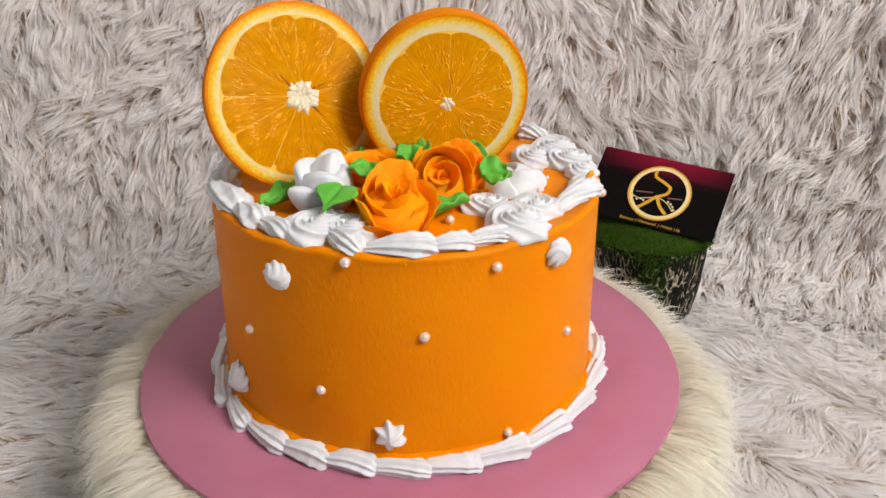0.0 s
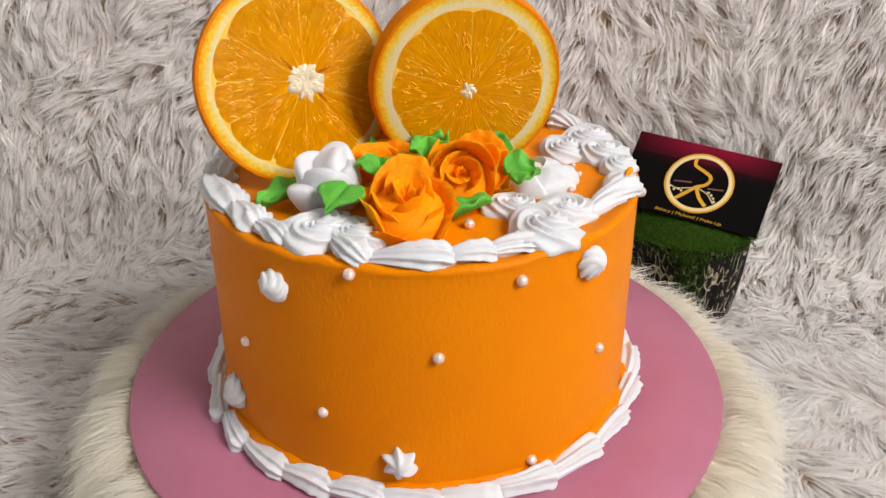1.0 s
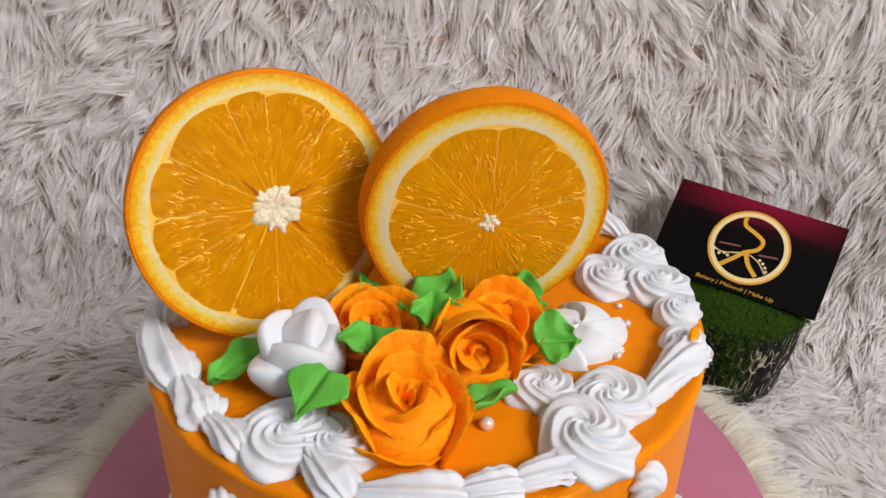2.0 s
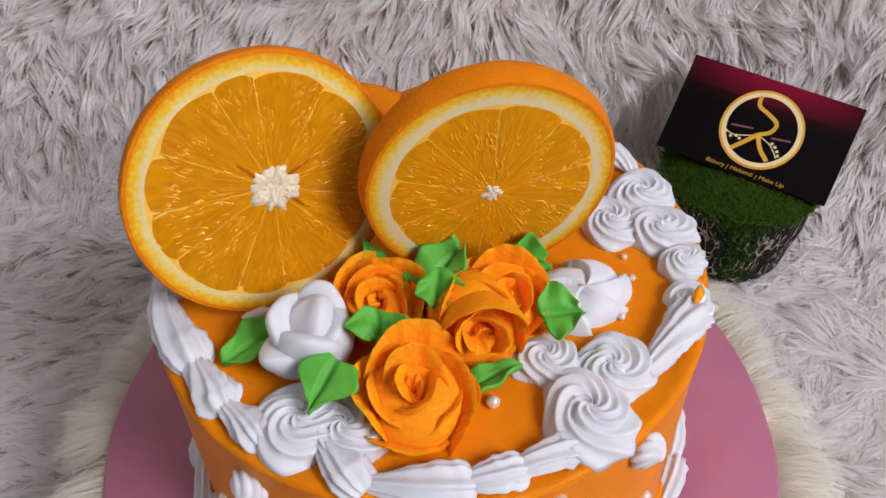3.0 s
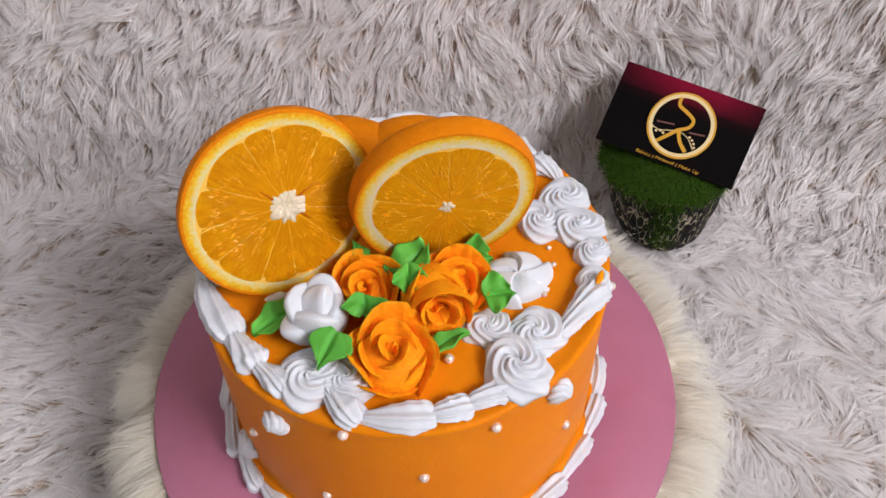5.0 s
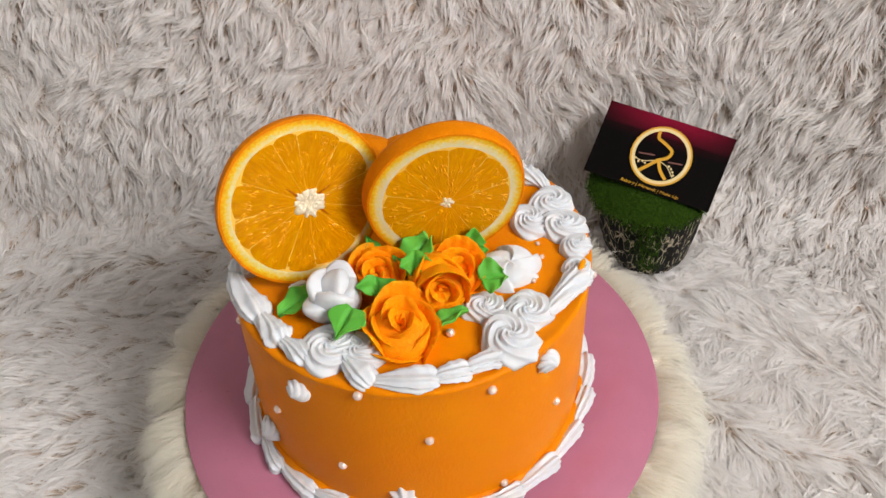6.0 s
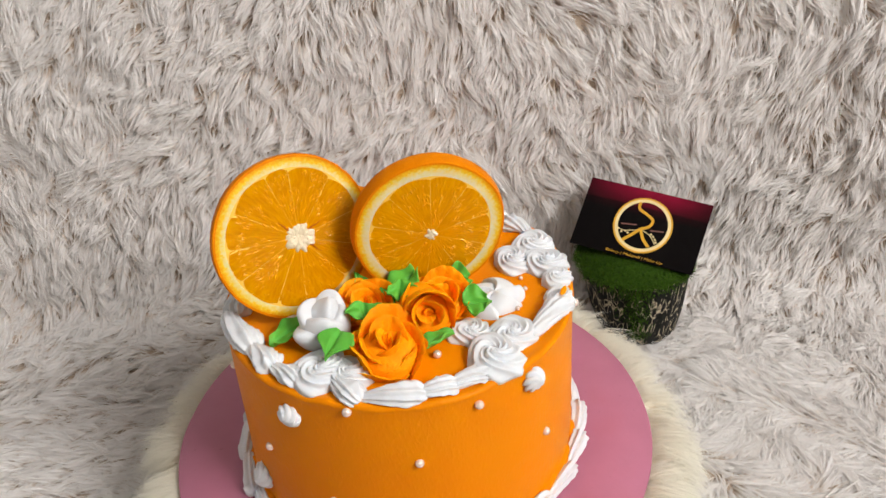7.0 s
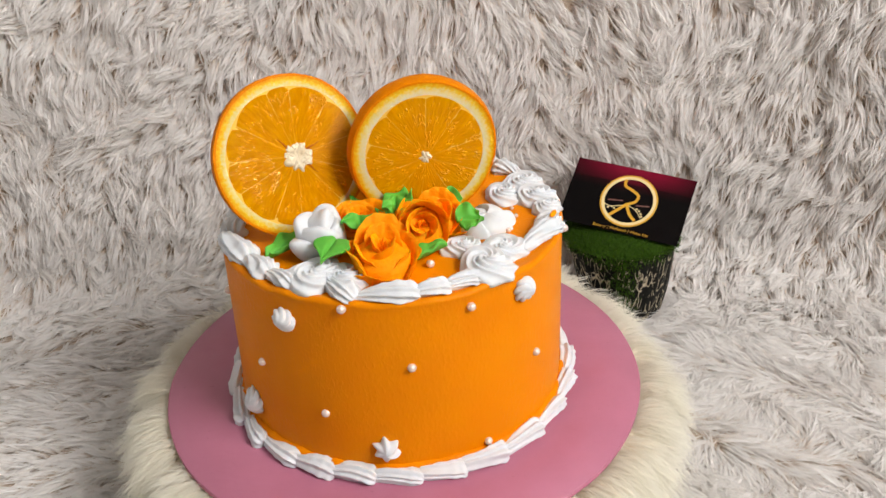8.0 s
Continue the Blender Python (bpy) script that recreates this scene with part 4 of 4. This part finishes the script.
def wedge(a0, a1, r0, r1, thick, material, seed):
    """One juicy segment with rounded outer corners and a slightly domed face."""
    bm = bmesh.new()
    nu, nv = 12, 8
    top, low = [], []
    for i in range(nu):
        u = i / (nu - 1)
        for k in range(nv):
            s = k / (nv - 1)
            edge = abs(2 * u - 1)
            reach = r1 * (1 - 0.045 * edge ** 3) * (1 + 0.012 * noise.noise(Vector((u * 3, seed, 1))))
            r = r0 + (reach - r0) * s
            gap = 0.00013 + 0.00012 * noise.noise(Vector((s * 2.5, seed * 1.7, 3)))
            a = a0 + (a1 - a0) * u
            a += (gap / max(r, 0.002)) * (1 - 2 * u)
            rim = min(1.0, 6 * min(u, 1 - u, s + 0.05, 1 - s))
            z = 0.00006 * rim + 0.00012 * noise.noise(Vector((math.cos(a) * r * 420, math.sin(a) * r * 420, seed)))
            top.append(bm.verts.new((r * math.cos(a), r * math.sin(a), z)))
            low.append(bm.verts.new((r * math.cos(a), r * math.sin(a), -thick)))
    for i in range(nu - 1):
        for k in range(nv - 1):
            q = i * nv + k
            bm.faces.new((top[q], top[q + 1], top[q + nv + 1], top[q + nv]))
            bm.faces.new((low[q], low[q + nv], low[q + nv + 1], low[q + 1]))
        for k in (0, nv - 1):
            q = i * nv + k
            bm.faces.new((top[q], top[q + nv], low[q + nv], low[q]))
    for k in range(nv - 1):
        for base in (0, (nu - 1) * nv):
            q = base + k
            bm.faces.new((top[q], low[q], low[q + 1], top[q + 1]))
    me = from_bm("segment", bm, material, True)
    me.set_sharp_from_angle(angle=radians(30))
    return me


def orange_slice(label, m, r, thick, cuts, flesh_r, centre, core_r, flesh, seed, half=False, cracks=(), flare=1.0):
    """A cut slice: skin, pith, membrane, juicy segments and core. Its front face is at local z = 0. cuts: degrees of the membranes."""
    ob = thing("orange_slice", label, "orange slice", m, group="orange slices on the cake")
    seg = 160

    def bumpy(p, rr, z, a):
        k = 1 + 0.010 * noise.noise(Vector((math.cos(a) * 1.6, math.sin(a) * 1.6, seed))) + 0.005 * noise.noise(Vector((math.cos(a) * 22, math.sin(a) * 22, z * 900)))
        if half:
            return Vector((p.x * k, max(p.y * k, -0.002), z))
        return Vector((p.x * k, p.y * k, z))

    if half:
        v, f = lathe([(0.001, -thick), (r * 0.97, -thick), (r * 0.995, -thick + 0.001), (r, -thick * 0.55), (r * 0.985, -thick * 0.2), (r * 0.93, 0.0006), (r * 0.75, 0.0036), (r * 0.45, 0.0062), (r * 0.18, 0.0072), (0.001, 0.0074)], seg, bumpy)
        part("rind", mesh_of("rind", v, f, RIND, True, 40), ob, label="deep orange pitted rind")
        return ob
    v, f = lathe([(r * 0.966, -thick + 0.0004), (r * 0.968 * flare, -thick), (r * 0.985 * flare, -thick + 0.0008), (r * 0.998 * flare, -thick * 0.7), (r * (0.5 + 0.5 * flare), -thick * 0.3), (r * 0.999, -0.0005), (r * 0.992, -0.0001), (r * 0.966, 0.00002)], seg, bumpy)
    f = f[:-2] + [(j, 7 * seg + j, 7 * seg + (j + 1) % seg, (j + 1) % seg) for j in range(seg)]
    part("rind", mesh_of("rind", v, f, RIND, True, 30), ob, label="bright orange pitted rind")
    v, f = lathe([(0.001, -thick + 0.0003), (r * 0.97, -thick + 0.0003), (r * 0.972, -0.00015), (flesh_r * 1.03, 0.0), (flesh_r * 1.003, 0.0), (flesh_r * 0.995, -0.0004), (0.001, -0.0004)], seg, bumpy)
    part("pith", mesh_of("pith", v, f, PITH, True, 30), ob, label="pale yellow pith")
    v, f = lathe([(0.001, -0.00035), (flesh_r * 1.004, -0.00035), (flesh_r * 1.004, -0.00004), (0.001, -0.00004)], seg, bumpy)
    part("membrane", mesh_of("membrane", v, f, PALE, True, 30), ob)
    cx, cy = centre
    for k, (a0, a1) in enumerate(zip(cuts, cuts[1:] + [cuts[0] + 360])):
        me = wedge(radians(a0), radians(a1), core_r * 0.55, flesh_r - 1.0 * (cx * math.cos(radians(a0 + a1) / 2) + cy * math.sin(radians(a0 + a1) / 2)) - 0.0001, 0.0003, flesh, seed + k)
        segment = part("segment", me, ob, Matrix.Translation((cx, cy, 0)))
        rib = []
        for t in np.linspace(0, 1, 9):
            q = core_r * 0.5 + (flesh_r * (0.45 + 0.30 * abs(math.sin(k * 2.1 + seed))) - core_r * 0.5) * t
            bend = radians(a0) + 0.05 * noise.noise(Vector((t * 3, seed, k)))
            rib.append(Vector((q * math.cos(bend), q * math.sin(bend), 0.00004)))
        v, f = sweep(rib, [Vector((0, 0, 1))] * 9, [0.00034 - 0.00030 * t for t in np.linspace(0, 1, 9)], 2, 0.1, 0, 8, 0.16)
        part("membrane", mesh_of("membrane", v, f, MEMBRANE, True, 30), segment)
    pith_rng = random.Random(int(seed * 53))
    count = 9 if core_r > 0.005 else 6
    spots = [(0.0, 0.0, 0.42, 0.42)] + [(360 * k / count + pith_rng.uniform(-11, 11), core_r * pith_rng.uniform(0.46, 0.66), pith_rng.uniform(0.42, 0.62), pith_rng.uniform(0.24, 0.34)) for k in range(count)]
    if core_r < 0.005:
        spots = [(0.0, 0.0, 0.55, 0.5)] + [(turn, away * 0.8, long, wide * 1.3) for turn, away, long, wide in spots[1:]]
    for k, (turn, away, long, wide) in enumerate(spots):
        c, d = math.cos(radians(turn)), math.sin(radians(turn))
        high = core_r * pith_rng.uniform(0.10, 0.19) if core_r > 0.005 else core_r * 0.15
        nu, nv, lumps, lump_faces = 14, 6, [], []
        for q in range(nv + 1):
            phi = math.pi / 2 * q / nv
            for p in range(nu):
                t = 2 * math.pi * p / nu
                rough = 1 + 0.42 * noise.noise(Vector((math.cos(t) * 1.7, math.sin(t) * 1.7, k * 2.3 + seed))) + 0.26 * noise.noise(Vector((math.cos(t) * 4, math.sin(t) * 4, phi * 2 + k)))
                lx, ly = core_r * long * rough * math.cos(t) * math.cos(phi) ** 0.7, core_r * wide * rough * math.sin(t) * math.cos(phi) ** 0.7
                lumps.append(Vector((cx + (away + lx) * c - ly * d, cy + (away + lx) * d + ly * c, -0.0004 + (high + 0.0004) * math.sin(phi) * rough)))
        for q in range(nv):
            for p in range(nu):
                p2 = (p + 1) % nu
                lump_faces.append((q * nu + p, q * nu + p2, (q + 1) * nu + p2, (q + 1) * nu + p))
        lump_faces.append(tuple(nv * nu + p for p in range(nu)))
        part("core_lobe", mesh_of("core_lobe", lumps, lump_faces, CORE), ob, label="white fibrous core")
    for c in cracks:
        a = radians(c)
        d_ = Vector((math.cos(a), math.sin(a), 0))
        line = [Vector((cx, cy, 0.00004)) + d_ * (core_r * (0.1 + 1.75 * t)) + Vector((-d_.y, d_.x, 0)) * (0.0005 * noise.noise(Vector((t * 3, c, seed)))) for t in np.linspace(0, 1, 10)]
        cv, cf = sweep(line, [Vector((0, 0, 1))] * 10, [0.0001 + 0.0005 * math.sin(math.pi * (0.25 + 0.75 * t)) for t in np.linspace(0, 1, 10)], 2, 0.1, 0, 10, 0.25, seed)
        part("crack", mesh_of("crack", cv, cf, CRACK), ob, label="dark split in the flesh")
    sacs = random.Random(int(seed * 31))
    sv_, sf_ = [], []
    for _ in range(1250):
        a, q = sacs.uniform(0, 2 * math.pi), core_r * 1.25 + (flesh_r * 0.95 - core_r * 1.25) * sacs.random() ** 0.6
        if noise.noise(Vector((q * math.cos(a) * 190, q * math.sin(a) * 190, seed * 5))) < 0.04:
            continue
        bow = sacs.uniform(-0.0004, 0.0004)
        q *= 1 - 0.02 * (q > flesh_r * 0.9)
        a2 = a + sacs.gauss(0, 0.35)
        ln, wd = sacs.uniform(0.0005, 0.0019), sacs.uniform(0.0002, 0.0005)
        ht = wd * sacs.uniform(0.30, 0.95)
        c0, d_, e_ = Vector((cx + q * math.cos(a), cy + q * math.sin(a), 0.00002)), Vector((math.cos(a2), math.sin(a2), 0)), Vector((-math.sin(a2), math.cos(a2), 0))
        b0 = len(sv_)
        for u, w, h_ in ((-1, 0, 0), (-0.55, 0.8, 0.75), (0.1, 1.0, 1.0), (0.65, 0.75, 0.7), (1, 0, 0)):
            c1 = c0 + d_ * (ln * u) + e_ * (bow * (1 - u * u))
            sv_ += [c1 - e_ * (wd * w), c1 - e_ * (wd * w * 0.5) + Vector((0, 0, ht * h_)), c1 + e_ * (wd * w * 0.5) + Vector((0, 0, ht * h_)), c1 + e_ * (wd * w)]
        for i in range(4):
            for k in range(3):
                p0 = b0 + i * 4 + k
                sf_.append((p0, p0 + 4, p0 + 5, p0 + 1))
    juice = part("juice_sac", mesh_of("juice_sac", sv_, sf_, JUICE[FLESH.index(flesh)]), ob, label="wet glistening juice sacs")
    juice["kind"] = "stuff"
    return ob


def facing(c, yaw, up, spin=0.0):
    return pose(c[0], c[1], c[2] + Z0, 0, 0, yaw) @ pose(0, 0, 0, 90 - up) @ pose(0, 0, 0, 0, 0, spin)


orange_slice("large fresh orange slice standing in the cake", facing((-0.0445, -0.0098, 0.1272), 31.4, 15.3), 0.0390, 0.0062,
             [8, 48, 85, 105, 142, 172, 199, 236, 262, 304, 335], 0.0331, (0.0015, -0.0004), 0.0072, FLESH[0], 1.0, cracks=(128, 22, -48))
orange_slice("fresh orange slice standing upright in the cake", facing((0.0180, -0.0054, 0.1246), 13.0, -1.6), 0.0361, 0.0095,
             [14, 52, 88, 128, 160, 196, 228, 262, 300, 338], 0.0291, (0.0002, -0.0022), 0.0034, FLESH[1], 2.0, flare=1.03)
orange_slice("rounded orange end piece with its rind outward behind the slices", facing((0.0030, 0.0385, 0.0845), 4, 4), 0.0362, 0.0120, [0, 60, 120], 0.0300, (0, 0), 0.002, FLESH[0], 3.0, True)
orange_slice("second orange end piece with its rind outward behind the slices", facing((-0.0270, 0.0390, 0.0840), -8, 4), 0.0362, 0.0120, [0, 60, 120], 0.0300, (0, 0), 0.002, FLESH[0], 4.0, True)
d0 = Vector((-0.0498, -0.0264, H + 0.0034))
v, f = sweep([d0 + Vector((0.0016 * k, 0.0006 * k, 0.0003 * math.sin(k * 2))) for k in range(-3, 4)], [Vector((0, 0, 1))] * 7, [0.0003, 0.0013, 0.0019, 0.0020, 0.0018, 0.0012, 0.0003], 4, 0.2, 0.4, 18, 0.7)
part("cream_dab", mesh_of("cream_dab", v, f, WHITE), cake)

# ---- moss planter ----
pot = thing("moss_planter", "small stump-shaped planter with dark bark and green moss on top", "planter", pose(0.155, 0.165, 0))
RIM_Z, RIM_R, FOOT_R, SHIFT = Z0 - 0.014, 0.0400, 0.0270, Vector((0.008, 0.003, 0))


def bark_wobble(p, r, z, a):
    s = 1 - z / RIM_Z
    ridge = 0.0011 * noise.noise(Vector((math.cos(a) * 9, math.sin(a) * 9, z * 30))) + 0.0006 * noise.noise(Vector((math.cos(a) * 22, math.sin(a) * 22, z * 60)))
    k = 1 + (ridge / r if r > 0.015 else 0)
    return Vector((p.x * k, p.y * k, z)) + SHIFT * s


prof = [(0.001, 0.0015), (FOOT_R - 0.003, 0.0015), (FOOT_R, 0.006)] + [(FOOT_R + (RIM_R - FOOT_R) * s ** 0.75, 0.006 + (RIM_Z - 0.006) * s) for s in np.linspace(0.06, 1, 24)] + [(RIM_R - 0.003, RIM_Z + 0.001), (0.001, RIM_Z + 0.001)]
part("bark_body", mesh_of("bark_body", *lathe(prof, 120, bark_wobble), BARK), pot, label="dark bark with pale raised veins")
v, f = lathe([(0.001, RIM_Z - 0.002), (RIM_R - 0.001, RIM_Z - 0.001), (RIM_R + 0.0005, RIM_Z + 0.001), (RIM_R - 0.004, RIM_Z + 0.0018), (0.02, RIM_Z + 0.003), (0.001, RIM_Z + 0.0035)], 60)
cushion = part("moss_cushion", mesh_of("moss_cushion", v, f, MOSS_BASE), pot)
rng = np.random.default_rng(3)
n1, n2, n3 = 22000, 700, 900
rr = (RIM_R + 0.0005) * np.sqrt(rng.uniform(0, 1, n1))
aa = rng.uniform(0, 2 * math.pi, n1)
top = np.stack([rr * np.cos(aa), rr * np.sin(aa), RIM_Z + 0.0003 + 0.003 * (1 - (rr / RIM_R) ** 2)], -1)
tn = np.stack([np.cos(aa) * (rr / RIM_R) * 0.8, np.sin(aa) * (rr / RIM_R) * 0.8, np.ones(n1)], -1)
tn /= np.linalg.norm(tn, axis=1, keepdims=True)
# a tongue of moss down the front of the bark
sv = rng.uniform(0, 1, n2) ** 1.2
sa = radians(-100) + rng.normal(0, 1, n2) * (0.16 - 0.04 * sv)
rs = FOOT_R + (RIM_R - FOOT_R) * (1 - 0.75 * sv) ** 0.75 + 0.0006
pz = RIM_Z * (1 - 0.75 * sv)
tongue = np.stack([rs * np.cos(sa) + SHIFT.x * 0.75 * sv, rs * np.sin(sa) + SHIFT.y * 0.75 * sv, pz], -1)
nn = np.stack([np.cos(sa), np.sin(sa), 0 * sa - 0.2], -1)
# moss creeping over the rim
ea = rng.uniform(0, 2 * math.pi, n3)
ev = np.abs(rng.normal(0, 1, n3)) * (0.02 + 0.03 * np.sin(ea * 5) ** 2)
er = FOOT_R + (RIM_R - FOOT_R) * np.clip(1 - ev, 0.3, 1) ** 0.75 + 0.0008
creep = np.stack([er * np.cos(ea) + SHIFT.x * ev, er * np.sin(ea) + SHIFT.y * ev, RIM_Z * (1 - ev)], -1)
en = np.stack([np.cos(ea), np.sin(ea), 0 * ea + 0.3], -1)
roots, norms = np.concatenate([top, tongue, creep]), np.concatenate([tn, nn, en])
norms /= np.linalg.norm(norms, axis=1, keepdims=True)
total = n1 + n2 + n3
moss = part("moss", fur_mesh("moss", roots, norms, rng.normal(0, 1, (total, 3)), rng.uniform(0.0018, 0.0036, total), rng.uniform(0.0003, 0.0006, total), rng.uniform(0.5, 1.3, total), MOSS, rng=rng), cushion, label="short green moss")
moss["kind"] = "stuff"

# ---- business card ----
tl, tr, br, bl = [Vector(p) + Vector((0, 0, Z0)) for p in ((0.1298, 0.2081, 0.0293), (0.2079, 0.1671, 0.0247), (0.1881, 0.1316, -0.0080), (0.1097, 0.1725, -0.0037))]
WIDE, TALL = (tr - tl).length, (tl - bl).length
ex = (tr - tl).normalized()
ez = ex.cross((tl - bl).normalized()).normalized()
ey = ez.cross(ex)
mid = (tl + tr + br + bl) / 4
card = thing("business_card", "dark printed business card with gold ring emblem leaning on the planter", "business card", Matrix((( *[ex[i] for i in (0,)], ey[0], ez[0], mid.x), (ex[1], ey[1], ez[1], mid.y), (ex[2], ey[2], ez[2], mid.z), (0, 0, 0, 1))))
part("card_stock", box("card_stock", -WIDE / 2, -TALL / 2, -0.0005, WIDE / 2, TALL / 2, 0, CARD, 0.0001), card, label="black card with a red band along the top")


def flat_ribbon(name, pts, widths, z, material, parent, closed=False):
    """A flat printed stroke along a line of points."""
    n = len(pts)
    verts, faces = [], []
    for i, (x, y) in enumerate(pts):
        a, b = pts[(i - 1) % n if closed else max(i - 1, 0)], pts[(i + 1) % n if closed else min(i + 1, n - 1)]
        d = Vector((b[0] - a[0], b[1] - a[1]))
        d = d.normalized() if d.length > 0 else Vector((1, 0))
        w = widths[i] / 2 if hasattr(widths, "__len__") else widths / 2
        verts += [(x - d.y * w, y + d.x * w, z), (x + d.y * w, y - d.x * w, z), (x - d.y * w, y + d.x * w, 0), (x + d.y * w, y - d.x * w, 0)]
    for i in range(n if closed else n - 1):
        q, s = i * 4, ((i + 1) % n) * 4
        faces += [(q, q + 1, s + 1, s), (q + 2, q, s, s + 2), (q + 1, q + 3, s + 3, s + 1)]
    bm = bmesh.new()
    vs = [bm.verts.new(p) for p in verts]
    for f in faces:
        bm.faces.new([vs[k] for k in f])
    return part(name, from_bm(name, bm, material), parent)


def smooth_line(pts, n=40):
    """Catmull-Rom through a few points."""
    out = []
    p = [pts[0], *pts, pts[-1]]
    for i in range(len(pts) - 1):
        for k in range(n // (len(pts) - 1)):
            t = k / (n // (len(pts) - 1))
            q = [0.5 * (2 * p[i + 1][c] + (p[i + 2][c] - p[i][c]) * t + (2 * p[i][c] - 5 * p[i + 1][c] + 4 * p[i + 2][c] - p[i + 3][c]) * t * t + (3 * p[i + 1][c] - p[i][c] - 3 * p[i + 2][c] + p[i + 3][c]) * t ** 3) for c in (0, 1)]
            out.append(tuple(q))
    out.append(tuple(pts[-1]))
    return out


CX, CY, RR = 0.0018, -0.0004, 0.0197


def ring_pts(r):
    return [(CX + r * math.cos(a), CY + r * math.sin(a)) for a in np.linspace(0, 2 * math.pi, 73)[:-1]]


ring = flat_ribbon("emblem_ring", ring_pts(RR), 0.0022, 0.00012, GOLD, card, True)
flat_ribbon("emblem_ring_inlay", ring_pts(RR - 0.0012), 0.0022, 0.00018, PALE_GOLD, ring, True)
flat_ribbon("emblem_curve", smooth_line([(CX - 0.0064, CY + 0.0165), (CX - 0.0056, CY + 0.0115), (CX + 0.0006, CY + 0.0086), (CX + 0.0057, CY + 0.0053), (CX + 0.0046, CY + 0.0003), (CX - 0.0008, CY - 0.0030)]), 0.0021, 0.00022, GOLD, card)
flat_ribbon("emblem_leg", smooth_line([(CX - 0.0008, CY - 0.0030), (CX - 0.0055, CY - 0.0085), (CX - 0.0106, CY - 0.0140)]), 0.0022, 0.00026, GOLD, card)
flat_ribbon("emblem_leg", smooth_line([(CX - 0.0005, CY - 0.0030), (CX + 0.0030, CY - 0.0095), (CX + 0.0084, CY - 0.0145)]), 0.0022, 0.00030, GOLD, card)
flat_ribbon("emblem_twig", smooth_line([(CX - 0.0180, CY - 0.0050), (CX - 0.0120, CY - 0.0068), (CX - 0.0060, CY - 0.0052), (CX - 0.0010, CY - 0.0036)]), 0.0005, 0.0002, PALE_GOLD, card)
flat_ribbon("emblem_twig", smooth_line([(CX + 0.0010, CY - 0.0036), (CX + 0.0070, CY - 0.0062), (CX + 0.0120, CY - 0.0115)]), 0.0005, 0.0002, PALE_GOLD, card)
for x, y in [(-0.0160, -0.0062), (-0.0130, -0.0080), (-0.0105, -0.0070), (-0.0085, -0.0078), (0.0075, -0.0050), (0.0095, -0.0062), (0.0112, -0.0080), (0.0122, -0.0100)]:
    flat_ribbon("emblem_blossom", [(CX + x - 0.0008, CY + y), (CX + x, CY + y), (CX + x + 0.0008, CY + y)], [0.0006, 0.0017, 0.0006], 0.00024, PALE_GOLD, card)
# two unreadable lines of script in the emblem
flat_ribbon("script_bar", [(CX - 0.0150, CY - 0.0022), (CX - 0.0040, CY - 0.0006)], 0.0010, 0.00015, FAINT, card)
flat_ribbon("script_bar", [(CX + 0.0060, CY - 0.0024), (CX + 0.0155, CY - 0.0010)], 0.0010, 0.00015, FAINT, card)
words = bpy.data.curves.new("card_words", "FONT")
words.body, words.size, words.align_x, words.align_y, words.extrude = "Bakery | Mehandi | Make Up", 0.0029, "CENTER", "CENTER", 0.00005
words.shear = 0.15
tmp = bpy.data.objects.new("card_words", words)
text_mesh = bpy.data.meshes.new_from_object(tmp)
bpy.data.objects.remove(tmp)
text_mesh.materials.clear()
text_mesh.materials.append(GOLD)
xs = [v.co.x for v in text_mesh.vertices]
part("card_words", text_mesh, card, pose(0.0024, -TALL * 0.455, 0.0002) @ Matrix.Diagonal((0.0405 / (max(xs) - min(xs)), 1, 1, 1)), label="small gold lettering")
